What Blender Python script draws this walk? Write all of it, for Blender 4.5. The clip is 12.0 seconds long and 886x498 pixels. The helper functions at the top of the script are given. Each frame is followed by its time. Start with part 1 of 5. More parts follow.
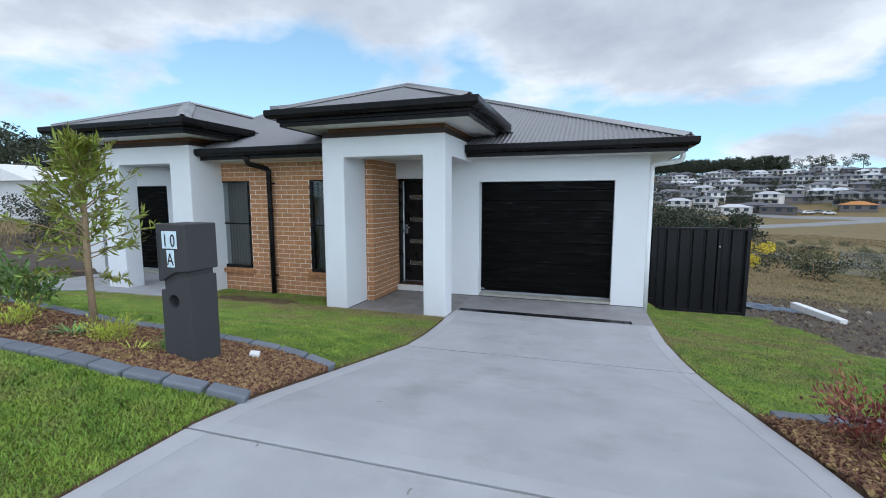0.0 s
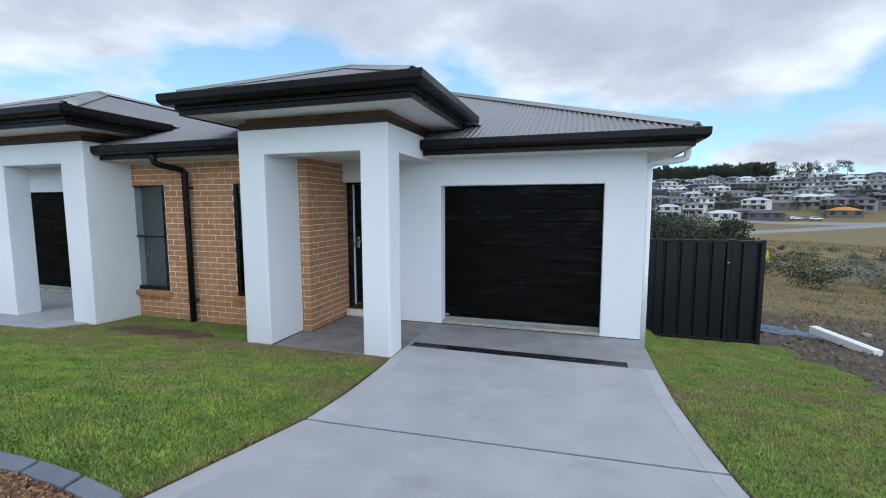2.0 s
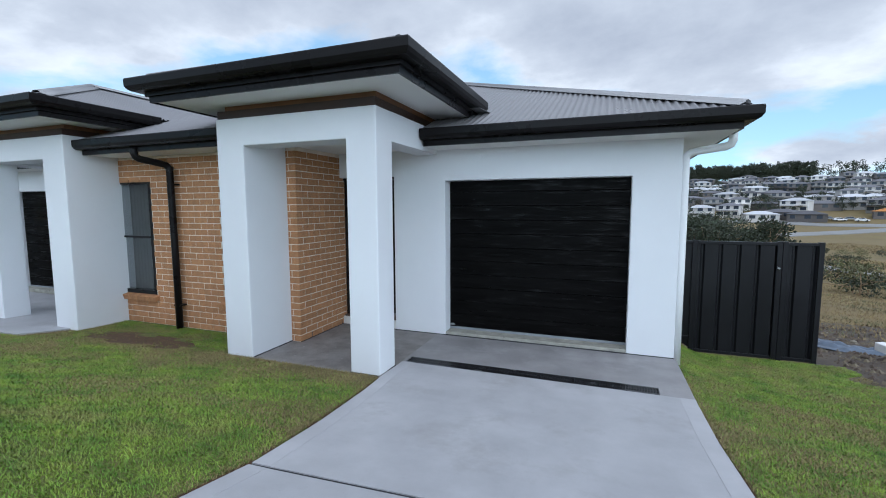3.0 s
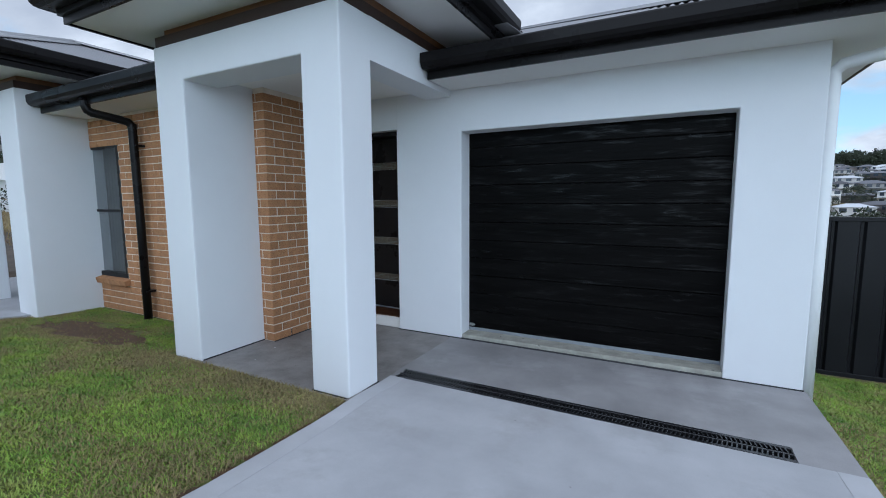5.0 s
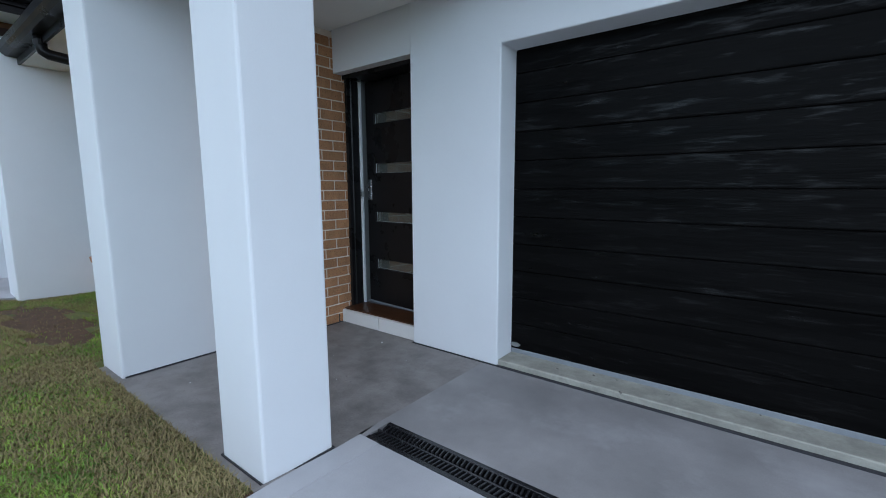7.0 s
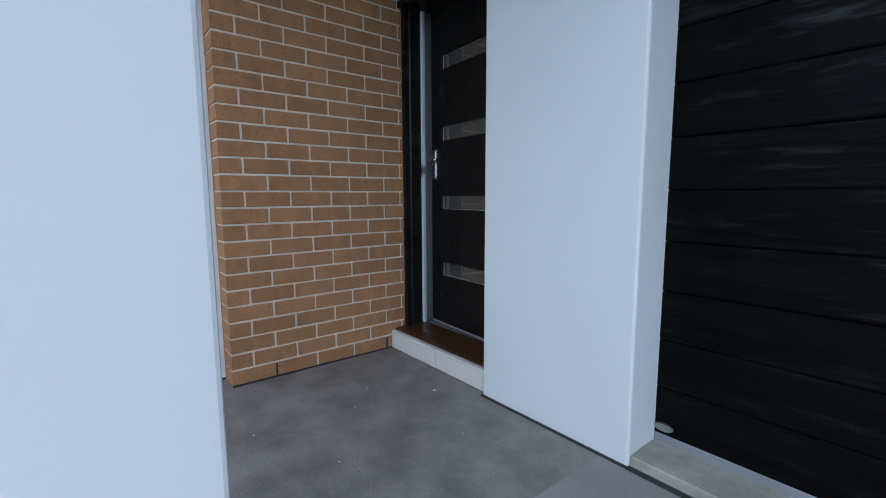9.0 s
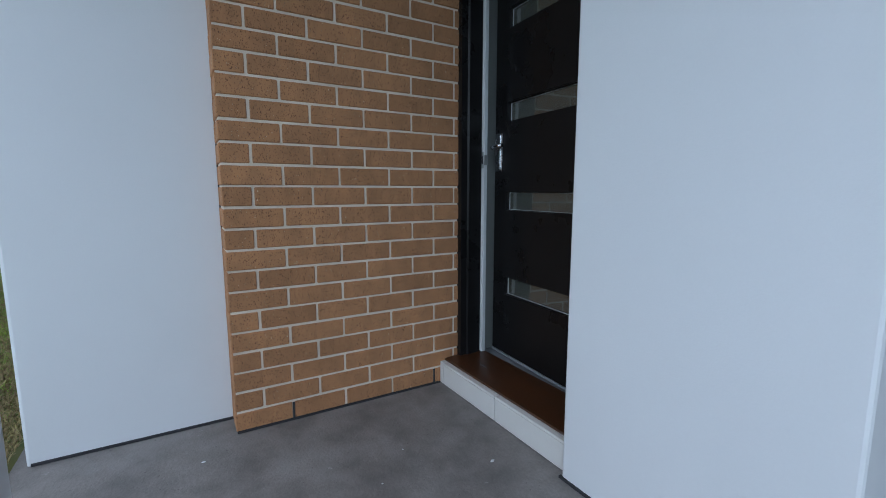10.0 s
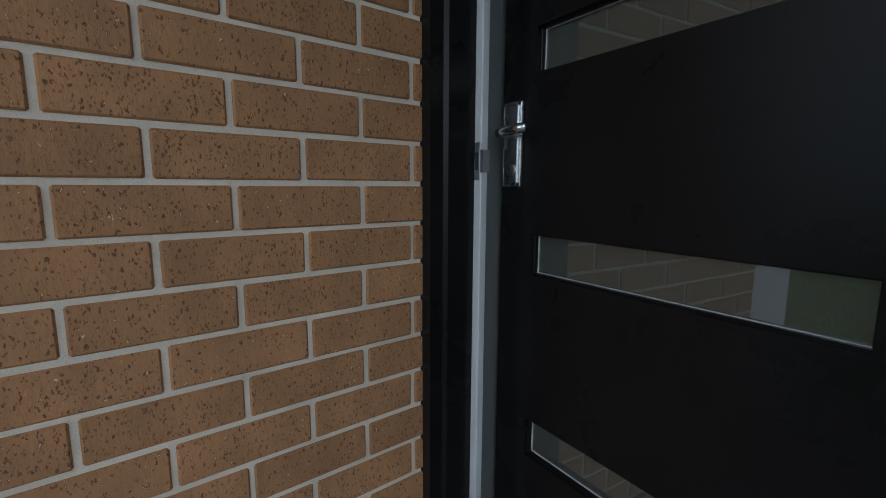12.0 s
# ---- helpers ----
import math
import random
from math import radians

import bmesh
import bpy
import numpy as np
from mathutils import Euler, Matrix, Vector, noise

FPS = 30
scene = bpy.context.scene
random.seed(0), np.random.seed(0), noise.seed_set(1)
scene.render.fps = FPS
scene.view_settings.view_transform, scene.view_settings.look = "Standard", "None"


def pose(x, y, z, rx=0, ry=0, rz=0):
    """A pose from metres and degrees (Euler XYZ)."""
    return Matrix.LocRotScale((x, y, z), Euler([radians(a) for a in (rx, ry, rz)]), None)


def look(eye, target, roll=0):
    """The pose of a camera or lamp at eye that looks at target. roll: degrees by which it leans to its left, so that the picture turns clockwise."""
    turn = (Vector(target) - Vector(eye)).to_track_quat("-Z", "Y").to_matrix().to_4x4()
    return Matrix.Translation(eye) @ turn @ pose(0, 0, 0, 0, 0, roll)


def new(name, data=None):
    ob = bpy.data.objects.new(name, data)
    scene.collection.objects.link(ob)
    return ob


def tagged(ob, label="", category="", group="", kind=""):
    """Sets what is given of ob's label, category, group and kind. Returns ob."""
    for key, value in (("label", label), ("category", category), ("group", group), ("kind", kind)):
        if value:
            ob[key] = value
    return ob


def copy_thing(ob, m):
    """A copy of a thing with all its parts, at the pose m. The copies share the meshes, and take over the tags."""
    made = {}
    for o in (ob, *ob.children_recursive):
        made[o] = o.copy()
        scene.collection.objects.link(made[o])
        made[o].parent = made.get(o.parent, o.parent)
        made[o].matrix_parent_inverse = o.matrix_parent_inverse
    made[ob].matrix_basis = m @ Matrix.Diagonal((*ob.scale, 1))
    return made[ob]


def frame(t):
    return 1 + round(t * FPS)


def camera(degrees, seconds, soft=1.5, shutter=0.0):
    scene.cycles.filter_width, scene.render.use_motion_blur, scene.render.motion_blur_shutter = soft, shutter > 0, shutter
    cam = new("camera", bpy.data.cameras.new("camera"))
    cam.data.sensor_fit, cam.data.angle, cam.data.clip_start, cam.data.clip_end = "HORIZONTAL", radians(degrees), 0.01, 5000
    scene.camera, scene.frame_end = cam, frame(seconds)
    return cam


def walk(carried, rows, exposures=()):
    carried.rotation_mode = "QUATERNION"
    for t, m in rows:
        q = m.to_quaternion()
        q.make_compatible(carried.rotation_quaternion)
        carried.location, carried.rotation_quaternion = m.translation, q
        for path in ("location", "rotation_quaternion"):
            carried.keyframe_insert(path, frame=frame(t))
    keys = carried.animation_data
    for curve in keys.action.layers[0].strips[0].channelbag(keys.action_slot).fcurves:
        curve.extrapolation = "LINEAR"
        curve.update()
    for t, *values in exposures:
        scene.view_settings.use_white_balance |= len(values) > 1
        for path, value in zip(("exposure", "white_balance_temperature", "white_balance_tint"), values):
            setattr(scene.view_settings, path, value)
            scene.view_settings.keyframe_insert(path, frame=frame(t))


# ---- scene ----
cam = camera(90.5, 12.0, soft=1.0)
PATH = [
    (0, (0.05, 0.609, 1.817), (-0.579, 2.494, 1.589), -0.0),
    (0.5, (0.052, 0.999, 1.81), (-0.564, 2.889, 1.593), -0.1),
    (1, (0.06, 1.397, 1.838), (-0.54, 3.294, 1.627), -0.1),
    (1.5, (0.101, 1.784, 1.848), (-0.475, 3.688, 1.64), -0.1),
    (2, (0.134, 2.154, 1.832), (-0.461, 4.054, 1.633), -0.1),
    (2.5, (0.182, 2.532, 1.801), (-0.478, 4.41, 1.608), -0.2),
    (3, (0.191, 2.919, 1.773), (-0.512, 4.782, 1.581), -0.2),
    (3.2, (0.188, 3.063, 1.765), (-0.536, 4.917, 1.57), -0.1),
    (5, (0.026, 4.464, 1.439), (-0.898, 6.225, 1.219), -0.3),
    (5.5, (-0.058, 4.872, 1.376), (-1.054, 6.591, 1.142), -0.3),
    (6, (-0.161, 5.267, 1.305), (-1.238, 6.936, 1.069), -0.2),
    (6.5, (-0.264, 5.641, 1.24), (-1.41, 7.263, 1.003), -0.2),
    (6.7, (-0.303, 5.788, 1.232), (-1.479, 7.385, 0.979), -0.3),
    (8.3, (-0.923, 6.719, 1.083), (-2.327, 8.119, 0.819), 0.2),
    (8.5, (-0.963, 6.805, 1.04), (-2.41, 8.165, 0.804), -0.1),
    (9, (-1.13, 7.03, 1.008), (-2.677, 8.273, 0.765), -0.2),
    (9.5, (-1.37, 7.216, 0.99), (-3.0, 8.348, 0.745), -0.1),
    (10, (-1.63, 7.41, 1.014), (-3.335, 8.425, 0.75), 0.0),
    (10.5, (-1.922, 7.547, 1.048), (-3.632, 8.546, 0.772), 0.0),
    (11, (-2.211, 7.721, 1.046), (-3.866, 8.81, 0.769), 0.1),
    (11.5, (-2.498, 7.899, 1.08), (-4.11, 9.05, 0.8), 0.1),
    (12, (-2.754, 8.086, 1.114), (-4.32, 9.297, 0.83), 0.3),
]
EXPOSURES = [(0, -0.16, 5500, 8), (3, -0.15, 5400, 8), (5, -0.26, 5260, 8), (8.3, -0.18, 5220, 8), (9.5, -0.17, 5230, 8), (10.5, -0.24, 5270, 8), (11.5, -0.25, 5430, 8), (12, -0.42, 5580, 8)]
walk(cam, [(t, look(eye, target, roll)) for t, eye, target, roll in PATH], EXPOSURES)
SKY_STRENGTH, CLOUD_STRENGTH, SUN_STRENGTH, SKY_SHIFT = 0.1, 1.0, 2.6, (1.3, 0.4, 0)

# ---- world and light ----
world = bpy.data.worlds.new("world")
scene.world = world
world.use_nodes = True


def build_sky():
    nt = world.node_tree
    n, l = nt.nodes, nt.links
    n.clear()
    out, bg = n.new("ShaderNodeOutputWorld"), n.new("ShaderNodeBackground")
    sky = n.new("ShaderNodeTexSky")
    sky.sky_type, sky.sun_disc = "NISHITA", False
    sky.sun_elevation, sky.sun_rotation = radians(45), radians(144)
    sky.air_density, sky.dust_density, sky.ozone_density = 1.0, 0.6, 1.5
    co = n.new("ShaderNodeTexCoord")
    sep = n.new("ShaderNodeSeparateXYZ")
    l.new(co.outputs["Generated"], sep.inputs[0])

    def mth(op, a, b):
        m = n.new("ShaderNodeMath")
        m.operation = op
        for k, v in ((0, a), (1, b)):
            if isinstance(v, (int, float)):
                m.inputs[k].default_value = v
            else:
                l.new(v, m.inputs[k])
        return m.outputs[0]

    zz = mth("ADD", mth("MAXIMUM", sep.outputs[2], 0.0), 0.30)
    com = n.new("ShaderNodeCombineXYZ")
    l.new(mth("DIVIDE", sep.outputs[0], zz), com.inputs[0])
    l.new(mth("DIVIDE", sep.outputs[1], zz), com.inputs[1])
    com.inputs[2].default_value = 3.7

    def nz(scale, detail, rough, dist, off):
        t = n.new("ShaderNodeTexNoise")
        t.inputs["Scale"].default_value, t.inputs["Detail"].default_value = scale, detail
        t.inputs["Roughness"].default_value, t.inputs["Distortion"].default_value = rough, dist
        mp = n.new("ShaderNodeMapping")
        mp.inputs["Location"].default_value = off
        l.new(com.outputs[0], mp.inputs[0])
        l.new(mp.outputs[0], t.inputs["Vector"])
        return t.outputs[0]

    def ramp(v, stops):
        r = n.new("ShaderNodeValToRGB")
        e = r.color_ramp.elements
        while len(e) < len(stops):
            e.new(0.5)
        for k, (p, c) in enumerate(stops):
            e[k].position, e[k].color = p, (*c, 1)
        l.new(v, r.inputs[0])
        return r.outputs[0]

    puff = nz(1.25, 9, 0.52, 0.15, SKY_SHIFT)
    thick = mth("ADD", puff, mth("MAXIMUM", mth("MULTIPLY", mth("SUBTRACT", sep.outputs[2], 0.27), 1.0), -0.085))
    mask = ramp(thick, [(0.43, (0, 0, 0)), (0.52, (1, 1, 1))])
    # thin edges are sunlit white, thick bellies grey
    belly = mth("ADD", mth("MULTIPLY", thick, 0.55), mth("MULTIPLY", nz(1.3, 8, 0.58, 0.1, (7.1, 2.2, 0)), 0.75))
    shade = ramp(mth("MULTIPLY", belly, 0.8), [(0.48, (1.12, 1.08, 1.03)), (0.56, (0.80, 0.785, 0.78)), (0.66, (0.60, 0.60, 0.625)), (0.85, (0.66, 0.66, 0.68))])
    high = n.new("ShaderNodeCombineXYZ")
    l.new(sep.outputs[0], high.inputs[0])
    l.new(sep.outputs[1], high.inputs[1])
    l.new(mth("ADD", mth("MULTIPLY", sep.outputs[2], 0.8), 0.13), high.inputs[2])
    l.new(high.outputs[0], sky.inputs["Vector"])
    mulr = n.new("ShaderNodeMix")
    mulr.data_type, mulr.blend_type = "RGBA", "MULTIPLY"
    mulr.inputs[0].default_value = 1
    l.new(sky.outputs[0], mulr.inputs[6])
    mulr.inputs[7].default_value = (SKY_STRENGTH * 3.0, SKY_STRENGTH * 2.8, SKY_STRENGTH * 2.15, 1)
    mixn = n.new("ShaderNodeMix")
    mixn.data_type = "RGBA"
    l.new(mask, mixn.inputs[0])
    l.new(mulr.outputs[2], mixn.inputs[6])
    l.new(shade, mixn.inputs[7])
    l.new(mixn.outputs[2], bg.inputs[0])
    bg.inputs[1].default_value = CLOUD_STRENGTH
    l.new(bg.outputs[0], out.inputs[0])


build_sky()
sun = new("sun", bpy.data.lights.new("sun", "SUN"))
sun.data.energy, sun.data.angle, sun.data.color = SUN_STRENGTH, radians(110), (1.0, 0.97, 0.93)
sun.matrix_world = look((0, 0, 30), (-17.6, 24.3, 0))


# ---- materials ----
def material(name, base, rough=0.7, metal=0.0, var=0.12, scale=6.0, bump=0.2, fine=120.0, spec=0.5, tint=None, island=0.0, objvar=0.0, speck=None, stretch=(1, 1, 1), coords="Object", stain=None):
    """A surface with broad stains, fine grain and relief."""
    m = bpy.data.materials.new(name)
    m.use_nodes = True
    nt = m.node_tree
    n, l = nt.nodes, nt.links
    b = n["Principled BSDF"]
    b.inputs["Roughness"].default_value, b.inputs["Metallic"].default_value = rough, metal
    b.inputs["Specular IOR Level"].default_value = spec
    co = n.new("ShaderNodeTexCoord")
    mp = n.new("ShaderNodeMapping")
    mp.inputs["Scale"].default_value = stretch
    if coords == "World":
        geo = n.new("ShaderNodeNewGeometry")
        l.new(geo.outputs["Position"], mp.inputs[0])
    else:
        l.new(co.outputs[coords], mp.inputs[0])

    def nz(s, d=5, r=0.6):
        t = n.new("ShaderNodeTexNoise")
        t.inputs["Scale"].default_value, t.inputs["Detail"].default_value, t.inputs["Roughness"].default_value = s, d, r
        l.new(mp.outputs[0], t.inputs["Vector"])
        return t.outputs[0]

    def mix(fac, a, c, kind="MIX"):
        x = n.new("ShaderNodeMix")
        x.data_type, x.blend_type = "RGBA", kind
        for k, v in ((0, fac), (6, a), (7, c)):
            if isinstance(v, (int, float)):
                x.inputs[k].default_value = v
            elif isinstance(v, tuple):
                x.inputs[k].default_value = (*v, 1)
            else:
                l.new(v, x.inputs[k])
        return x.outputs[2]

    def rng(v, a, c, lo=0.0, hi=1.0):
        r = n.new("ShaderNodeMapRange")
        l.new(v, r.inputs[0])
        for k, q in zip((1, 2, 3, 4), (a, c, lo, hi)):
            r.inputs[k].default_value = q
        return r.outputs[0]

    dark = tuple(c * (1 - var) for c in base)
    light = tuple(min(1, c * (1 + var)) for c in base)
    big = nz(scale)
    col = mix(rng(big, 0.3, 0.7), dark, tint or light)
    small = nz(fine, 3)
    col = mix(rng(small, 0.35, 0.65, 0, var * 0.8), col, tuple(c * 0.55 for c in base))
    if stain:
        col = mix(rng(nz(stain[0], 6, 0.65), 0.53, 0.71, 0, 0.78), col, stain[1])
    if island:
        geo = n.new("ShaderNodeNewGeometry")
        hs = n.new("ShaderNodeHueSaturation")
        l.new(rng(geo.outputs["Random Per Island"], 0, 1, 1 - island, 1 + island), hs.inputs["Value"])
        l.new(rng(geo.outputs["Random Per Island"], 0, 1, 0.5 - island * 0.06, 0.5 + island * 0.06), hs.inputs["Hue"])
        l.new(col, hs.inputs["Color"])
        col = hs.outputs[0]
    if objvar:
        oi = n.new("ShaderNodeObjectInfo")
        hs = n.new("ShaderNodeHueSaturation")
        l.new(rng(oi.outputs["Random"], 0, 1, 1 - objvar, 1 + objvar), hs.inputs["Value"])
        l.new(col, hs.inputs["Color"])
        col = hs.outputs[0]
    for sp in speck or ():
        vo = n.new("ShaderNodeTexVoronoi")
        vo.inputs["Scale"].default_value = sp[0]
        ragged = n.new("ShaderNodeTexNoise")
        ragged.inputs["Scale"].default_value, ragged.inputs["Detail"].default_value = sp[0] * 1.4, 2
        l.new(mp.outputs[0], ragged.inputs["Vector"])
        push = n.new("ShaderNodeVectorMath")
        push.operation = "MULTIPLY_ADD"
        push.inputs[1].default_value = (1.5 / sp[0],) * 3
        l.new(ragged.outputs["Color"], push.inputs[0])
        l.new(mp.outputs[0], push.inputs[2])
        l.new(push.outputs[0], vo.inputs["Vector"])
        pick = n.new("ShaderNodeSeparateColor")
        l.new(vo.outputs["Color"], pick.inputs[0])
        near = rng(vo.outputs["Distance"], sp[1], sp[1] * 0.6)
        keep = rng(pick.outputs[0], sp[2], sp[2] + 0.02)
        mu = n.new("ShaderNodeMath")
        mu.operation = "MULTIPLY"
        l.new(near, mu.inputs[0])
        l.new(keep, mu.inputs[1])
        col = mix(mu.outputs[0], col, sp[3])
    l.new(col, b.inputs["Base Color"])
    l.new(rng(big, 0.3, 0.7, max(0.02, rough - 0.08), min(1, rough + 0.08)), b.inputs["Roughness"])
    if bump:
        bp = n.new("ShaderNodeBump")
        bp.inputs["Strength"].default_value, bp.inputs["Distance"].default_value = bump, 0.004
        l.new(small, bp.inputs["Height"])
        l.new(bp.outputs[0], b.inputs["Normal"])
    return m


def glass_material(name, tint, rough=0.02, trans=1.0, ior=1.45):
    m = bpy.data.materials.new(name)
    m.use_nodes = True
    b = m.node_tree.nodes["Principled BSDF"]
    b.inputs["Base Color"].default_value = (*tint, 1)
    b.inputs["Roughness"].default_value = rough
    b.inputs["Transmission Weight"].default_value = trans
    b.inputs["IOR"].default_value = ior
    return m


RENDER = material("white_render", (0.735, 0.75, 0.775), 0.75, var=0.025, scale=1.2, bump=0.12, fine=160, coords="World")
SOFFIT = material("white_soffit", (0.78, 0.77, 0.75), 0.6, var=0.03, scale=1.0, bump=0.05, coords="World")
WHITE_PIPE = material("white_pipe", (0.78, 0.79, 0.8), 0.4, var=0.03, scale=3, bump=0.02)
GUTTER = material("black_gutter", (0.010, 0.009, 0.0095), 0.30, spec=0.14, var=0.2, scale=2, bump=0.03, coords="World")
ROOF = material("grey_roof_sheet", (0.27, 0.265, 0.275), 0.34, metal=0.45, var=0.1, scale=0.8, bump=0.02, coords="World")
CAP = material("roof_cap", (0.30, 0.298, 0.305), 0.35, metal=0.3, var=0.08, scale=1.5, bump=0.02, coords="World")
TIMBER = material("dark_timber", (0.035, 0.016, 0.010), 0.5, var=0.3, scale=3, bump=0.2, fine=60, stretch=(1, 6, 6), coords="World")
TIMBER2 = material("brown_timber", (0.17, 0.075, 0.025), 0.5, var=0.3, scale=3, bump=0.2, fine=60, stretch=(1, 6, 6), coords="World")
BRICK = material("brick", (0.41, 0.208, 0.094), 0.9, var=0.17, scale=14, bump=0.55, fine=150, objvar=0.10, stretch=(1, 1, 0.6),
                 speck=[(150, 0.36, 0.70, (0.15, 0.068, 0.036)), (95, 0.24, 0.86, (0.09, 0.042, 0.026)), (230, 0.40, 0.74, (0.20, 0.092, 0.045)), (150, 0.22, 0.90, (0.66, 0.47, 0.28)), (100, 0.17, 0.93, (0.72, 0.56, 0.38))], coords="World")
MORTAR = material("mortar", (0.72, 0.63, 0.52), 0.92, var=0.12, scale=8, bump=0.5, fine=260, coords="World")
BLACK = material("black_paint", (0.0105, 0.010, 0.0105), 0.30, spec=0.17, var=0.2, scale=4, bump=0.03, coords="World")
DOORBLACK = material("black_garage_panel", (0.0052, 0.005, 0.005), 0.28, spec=0.05, var=0.3, scale=9, bump=0.6, fine=26, stretch=(0.12, 1, 1.2), coords="World")


def grain_glints(m):
    """Raised wood grain with a glossier crest."""
    nt = m.node_tree
    n, l = nt.nodes, nt.links
    geo, mp, t, r = (n.new("ShaderNode" + k) for k in ("NewGeometry", "Mapping", "TexNoise", "MapRange"))
    mp.inputs["Scale"].default_value = (0.8, 1, 6.0)
    t.inputs["Scale"].default_value, t.inputs["Detail"].default_value, t.inputs["Roughness"].default_value = 5.0, 5, 0.62
    l.new(geo.outputs["Position"], mp.inputs[0])
    l.new(mp.outputs[0], t.inputs["Vector"])
    l.new(t.outputs[0], r.inputs[0])
    for k, q in zip((1, 2, 3, 4), (0.54, 0.74, 0.03, 0.24)):
        r.inputs[k].default_value = q
    l.new(r.outputs[0], n["Principled BSDF"].inputs["Specular IOR Level"])


grain_glints(DOORBLACK)
GALV = material("rubber_grey", (0.25, 0.27, 0.3), 0.5, var=0.1, scale=5, bump=0.05)
CONC = material("driveway_concrete", (0.40, 0.40, 0.42), 0.66, var=0.12, scale=2.2, bump=0.18, fine=150, tint=(0.45, 0.45, 0.47), stain=(1.7, (0.30, 0.292, 0.295)), speck=[(26, 0.10, 0.93, (0.29, 0.285, 0.29)), (3.5, 0.035, 0.55, (0.20, 0.19, 0.185))], coords="World")
CONC_EDGE = material("concrete_border", (0.425, 0.425, 0.445), 0.75, var=0.10, scale=2.4, bump=0.12, fine=180, coords="World")
CONC_SILL = material("pale_concrete", (0.36, 0.355, 0.31), 0.88, var=0.22, scale=9, bump=0.4, fine=90, stain=(6.0, (0.24, 0.23, 0.20)), speck=[(14, 0.20, 0.80, (0.13, 0.12, 0.11))], coords="World")
# driveway concrete with the shade near the house put into its colour
SHADED_APRON = material("shaded_apron_concrete", (0.275, 0.267, 0.272), 0.6, var=0.22, scale=2.6, stain=(1.9, (0.37, 0.363, 0.375)), bump=0.2, fine=140, coords="World")
# darker again: the portico's shade is in this base colour
SHADED_PORCH = material("shaded_porch_concrete", (0.222, 0.207, 0.200), 0.6, var=0.36, scale=5.5, stain=(2.4, (0.285, 0.27, 0.265)), bump=0.6, fine=90, speck=[(60, 0.22, 0.93, (0.10, 0.095, 0.09)), (22, 0.13, 0.9, (0.31, 0.30, 0.295))], coords="World")
DARKSILL = material("varnished_sill", (0.065, 0.026, 0.010), 0.35, var=0.3, scale=3, bump=0.1, fine=60, stretch=(1, 6, 6), coords="World")
FIELD = material("field_straw", (0.235, 0.172, 0.08), 0.8, var=0.3, scale=0.4, bump=0, island=0.4, coords="World")
JOINT = material("dark_joint", (0.035, 0.035, 0.04), 0.9, var=0.2)
PLASTIC = material("black_plastic", (0.016, 0.016, 0.018), 0.22, var=0.2, bump=0.05)
TILE = material("white_tile", (0.70, 0.69, 0.67), 0.4, var=0.04, scale=3, bump=0.05, coords="World")
CHROME = material("satin_chrome", (0.62, 0.63, 0.65), 0.22, metal=1.0, var=0.05, bump=0.02)
STEEL = material("dull_steel", (0.35, 0.36, 0.36), 0.45, metal=0.8, var=0.1, bump=0.05)
FRAMEWHITE = material("primed_frame", (0.62, 0.64, 0.66), 0.5, var=0.03, bump=0.03)
FENCE = material("charcoal_steel", (0.010, 0.010, 0.012), 0.38, spec=0.25, var=0.15, scale=1.5, bump=0.02, coords="World")
BOXGREY = material("charcoal_render", (0.045, 0.045, 0.049), 0.82, var=0.12, scale=4, bump=0.45, fine=160, coords="World")
PLAQUE = material("pale_plaque", (0.66, 0.78, 0.86), 0.35, var=0.03, bump=0.02)
INK = material("black_ink", (0.012, 0.012, 0.014), 0.5, var=0.1, bump=0)
EDGING = material("blue_grey_block", (0.15, 0.165, 0.195), 0.8, var=0.16, scale=7, bump=0.4, fine=150, objvar=0.14, coords="World")
SOIL = material("bark_soil", (0.095, 0.055, 0.03), 0.95, var=0.4, scale=14, bump=0.8, fine=70, coords="World")
CHIP = material("bark_chip", (0.22, 0.122, 0.066), 0.9, var=0.2, scale=30, bump=0.3, fine=200, island=0.62, coords="World")
LAWN = material("lawn_soil", (0.10, 0.14, 0.026), 0.95, var=0.4, scale=3.0, bump=0.8, fine=60, tint=(0.17, 0.175, 0.05), stain=(2.3, (0.18, 0.15, 0.06)), coords="World")
BLADE = material("grass_blade", (0.16, 0.345, 0.018), 0.6, var=0.5, scale=4.5, bump=0, tint=(0.345, 0.44, 0.055), island=0.34, stain=(1.7, (0.30, 0.265, 0.085)), coords="World")
BLADE_DRY = material("dry_blade", (0.25, 0.20, 0.085), 0.75, var=0.25, scale=1.6, bump=0, island=0.35, coords="World")
DIRT = material("bare_dirt", (0.068, 0.050, 0.037), 0.95, var=0.35, scale=2.2, bump=0.9, fine=24, tint=(0.125, 0.097, 0.072), coords="World")
DRY = material("dry_grass_ground", (0.30, 0.215, 0.092), 0.95, var=0.4, scale=0.11, bump=0.8, fine=3, tint=(0.20, 0.16, 0.066), stain=(0.35, (0.125, 0.105, 0.048)), coords="World")
ROCK = material("pale_rock", (0.22, 0.19, 0.155), 0.9, var=0.25, scale=6, bump=0.5, island=0.35)
POLY = material("white_foam", (0.78, 0.78, 0.79), 0.7, var=0.06, scale=8, bump=0.2)
TARP = material("blue_tarp", (0.10, 0.13, 0.18), 0.4, var=0.3, scale=6, bump=0.3)
BARK = material("tree_bark", (0.30, 0.215, 0.13), 0.9, var=0.35, scale=14, bump=0.8, fine=60, stretch=(1, 1, 0.25))
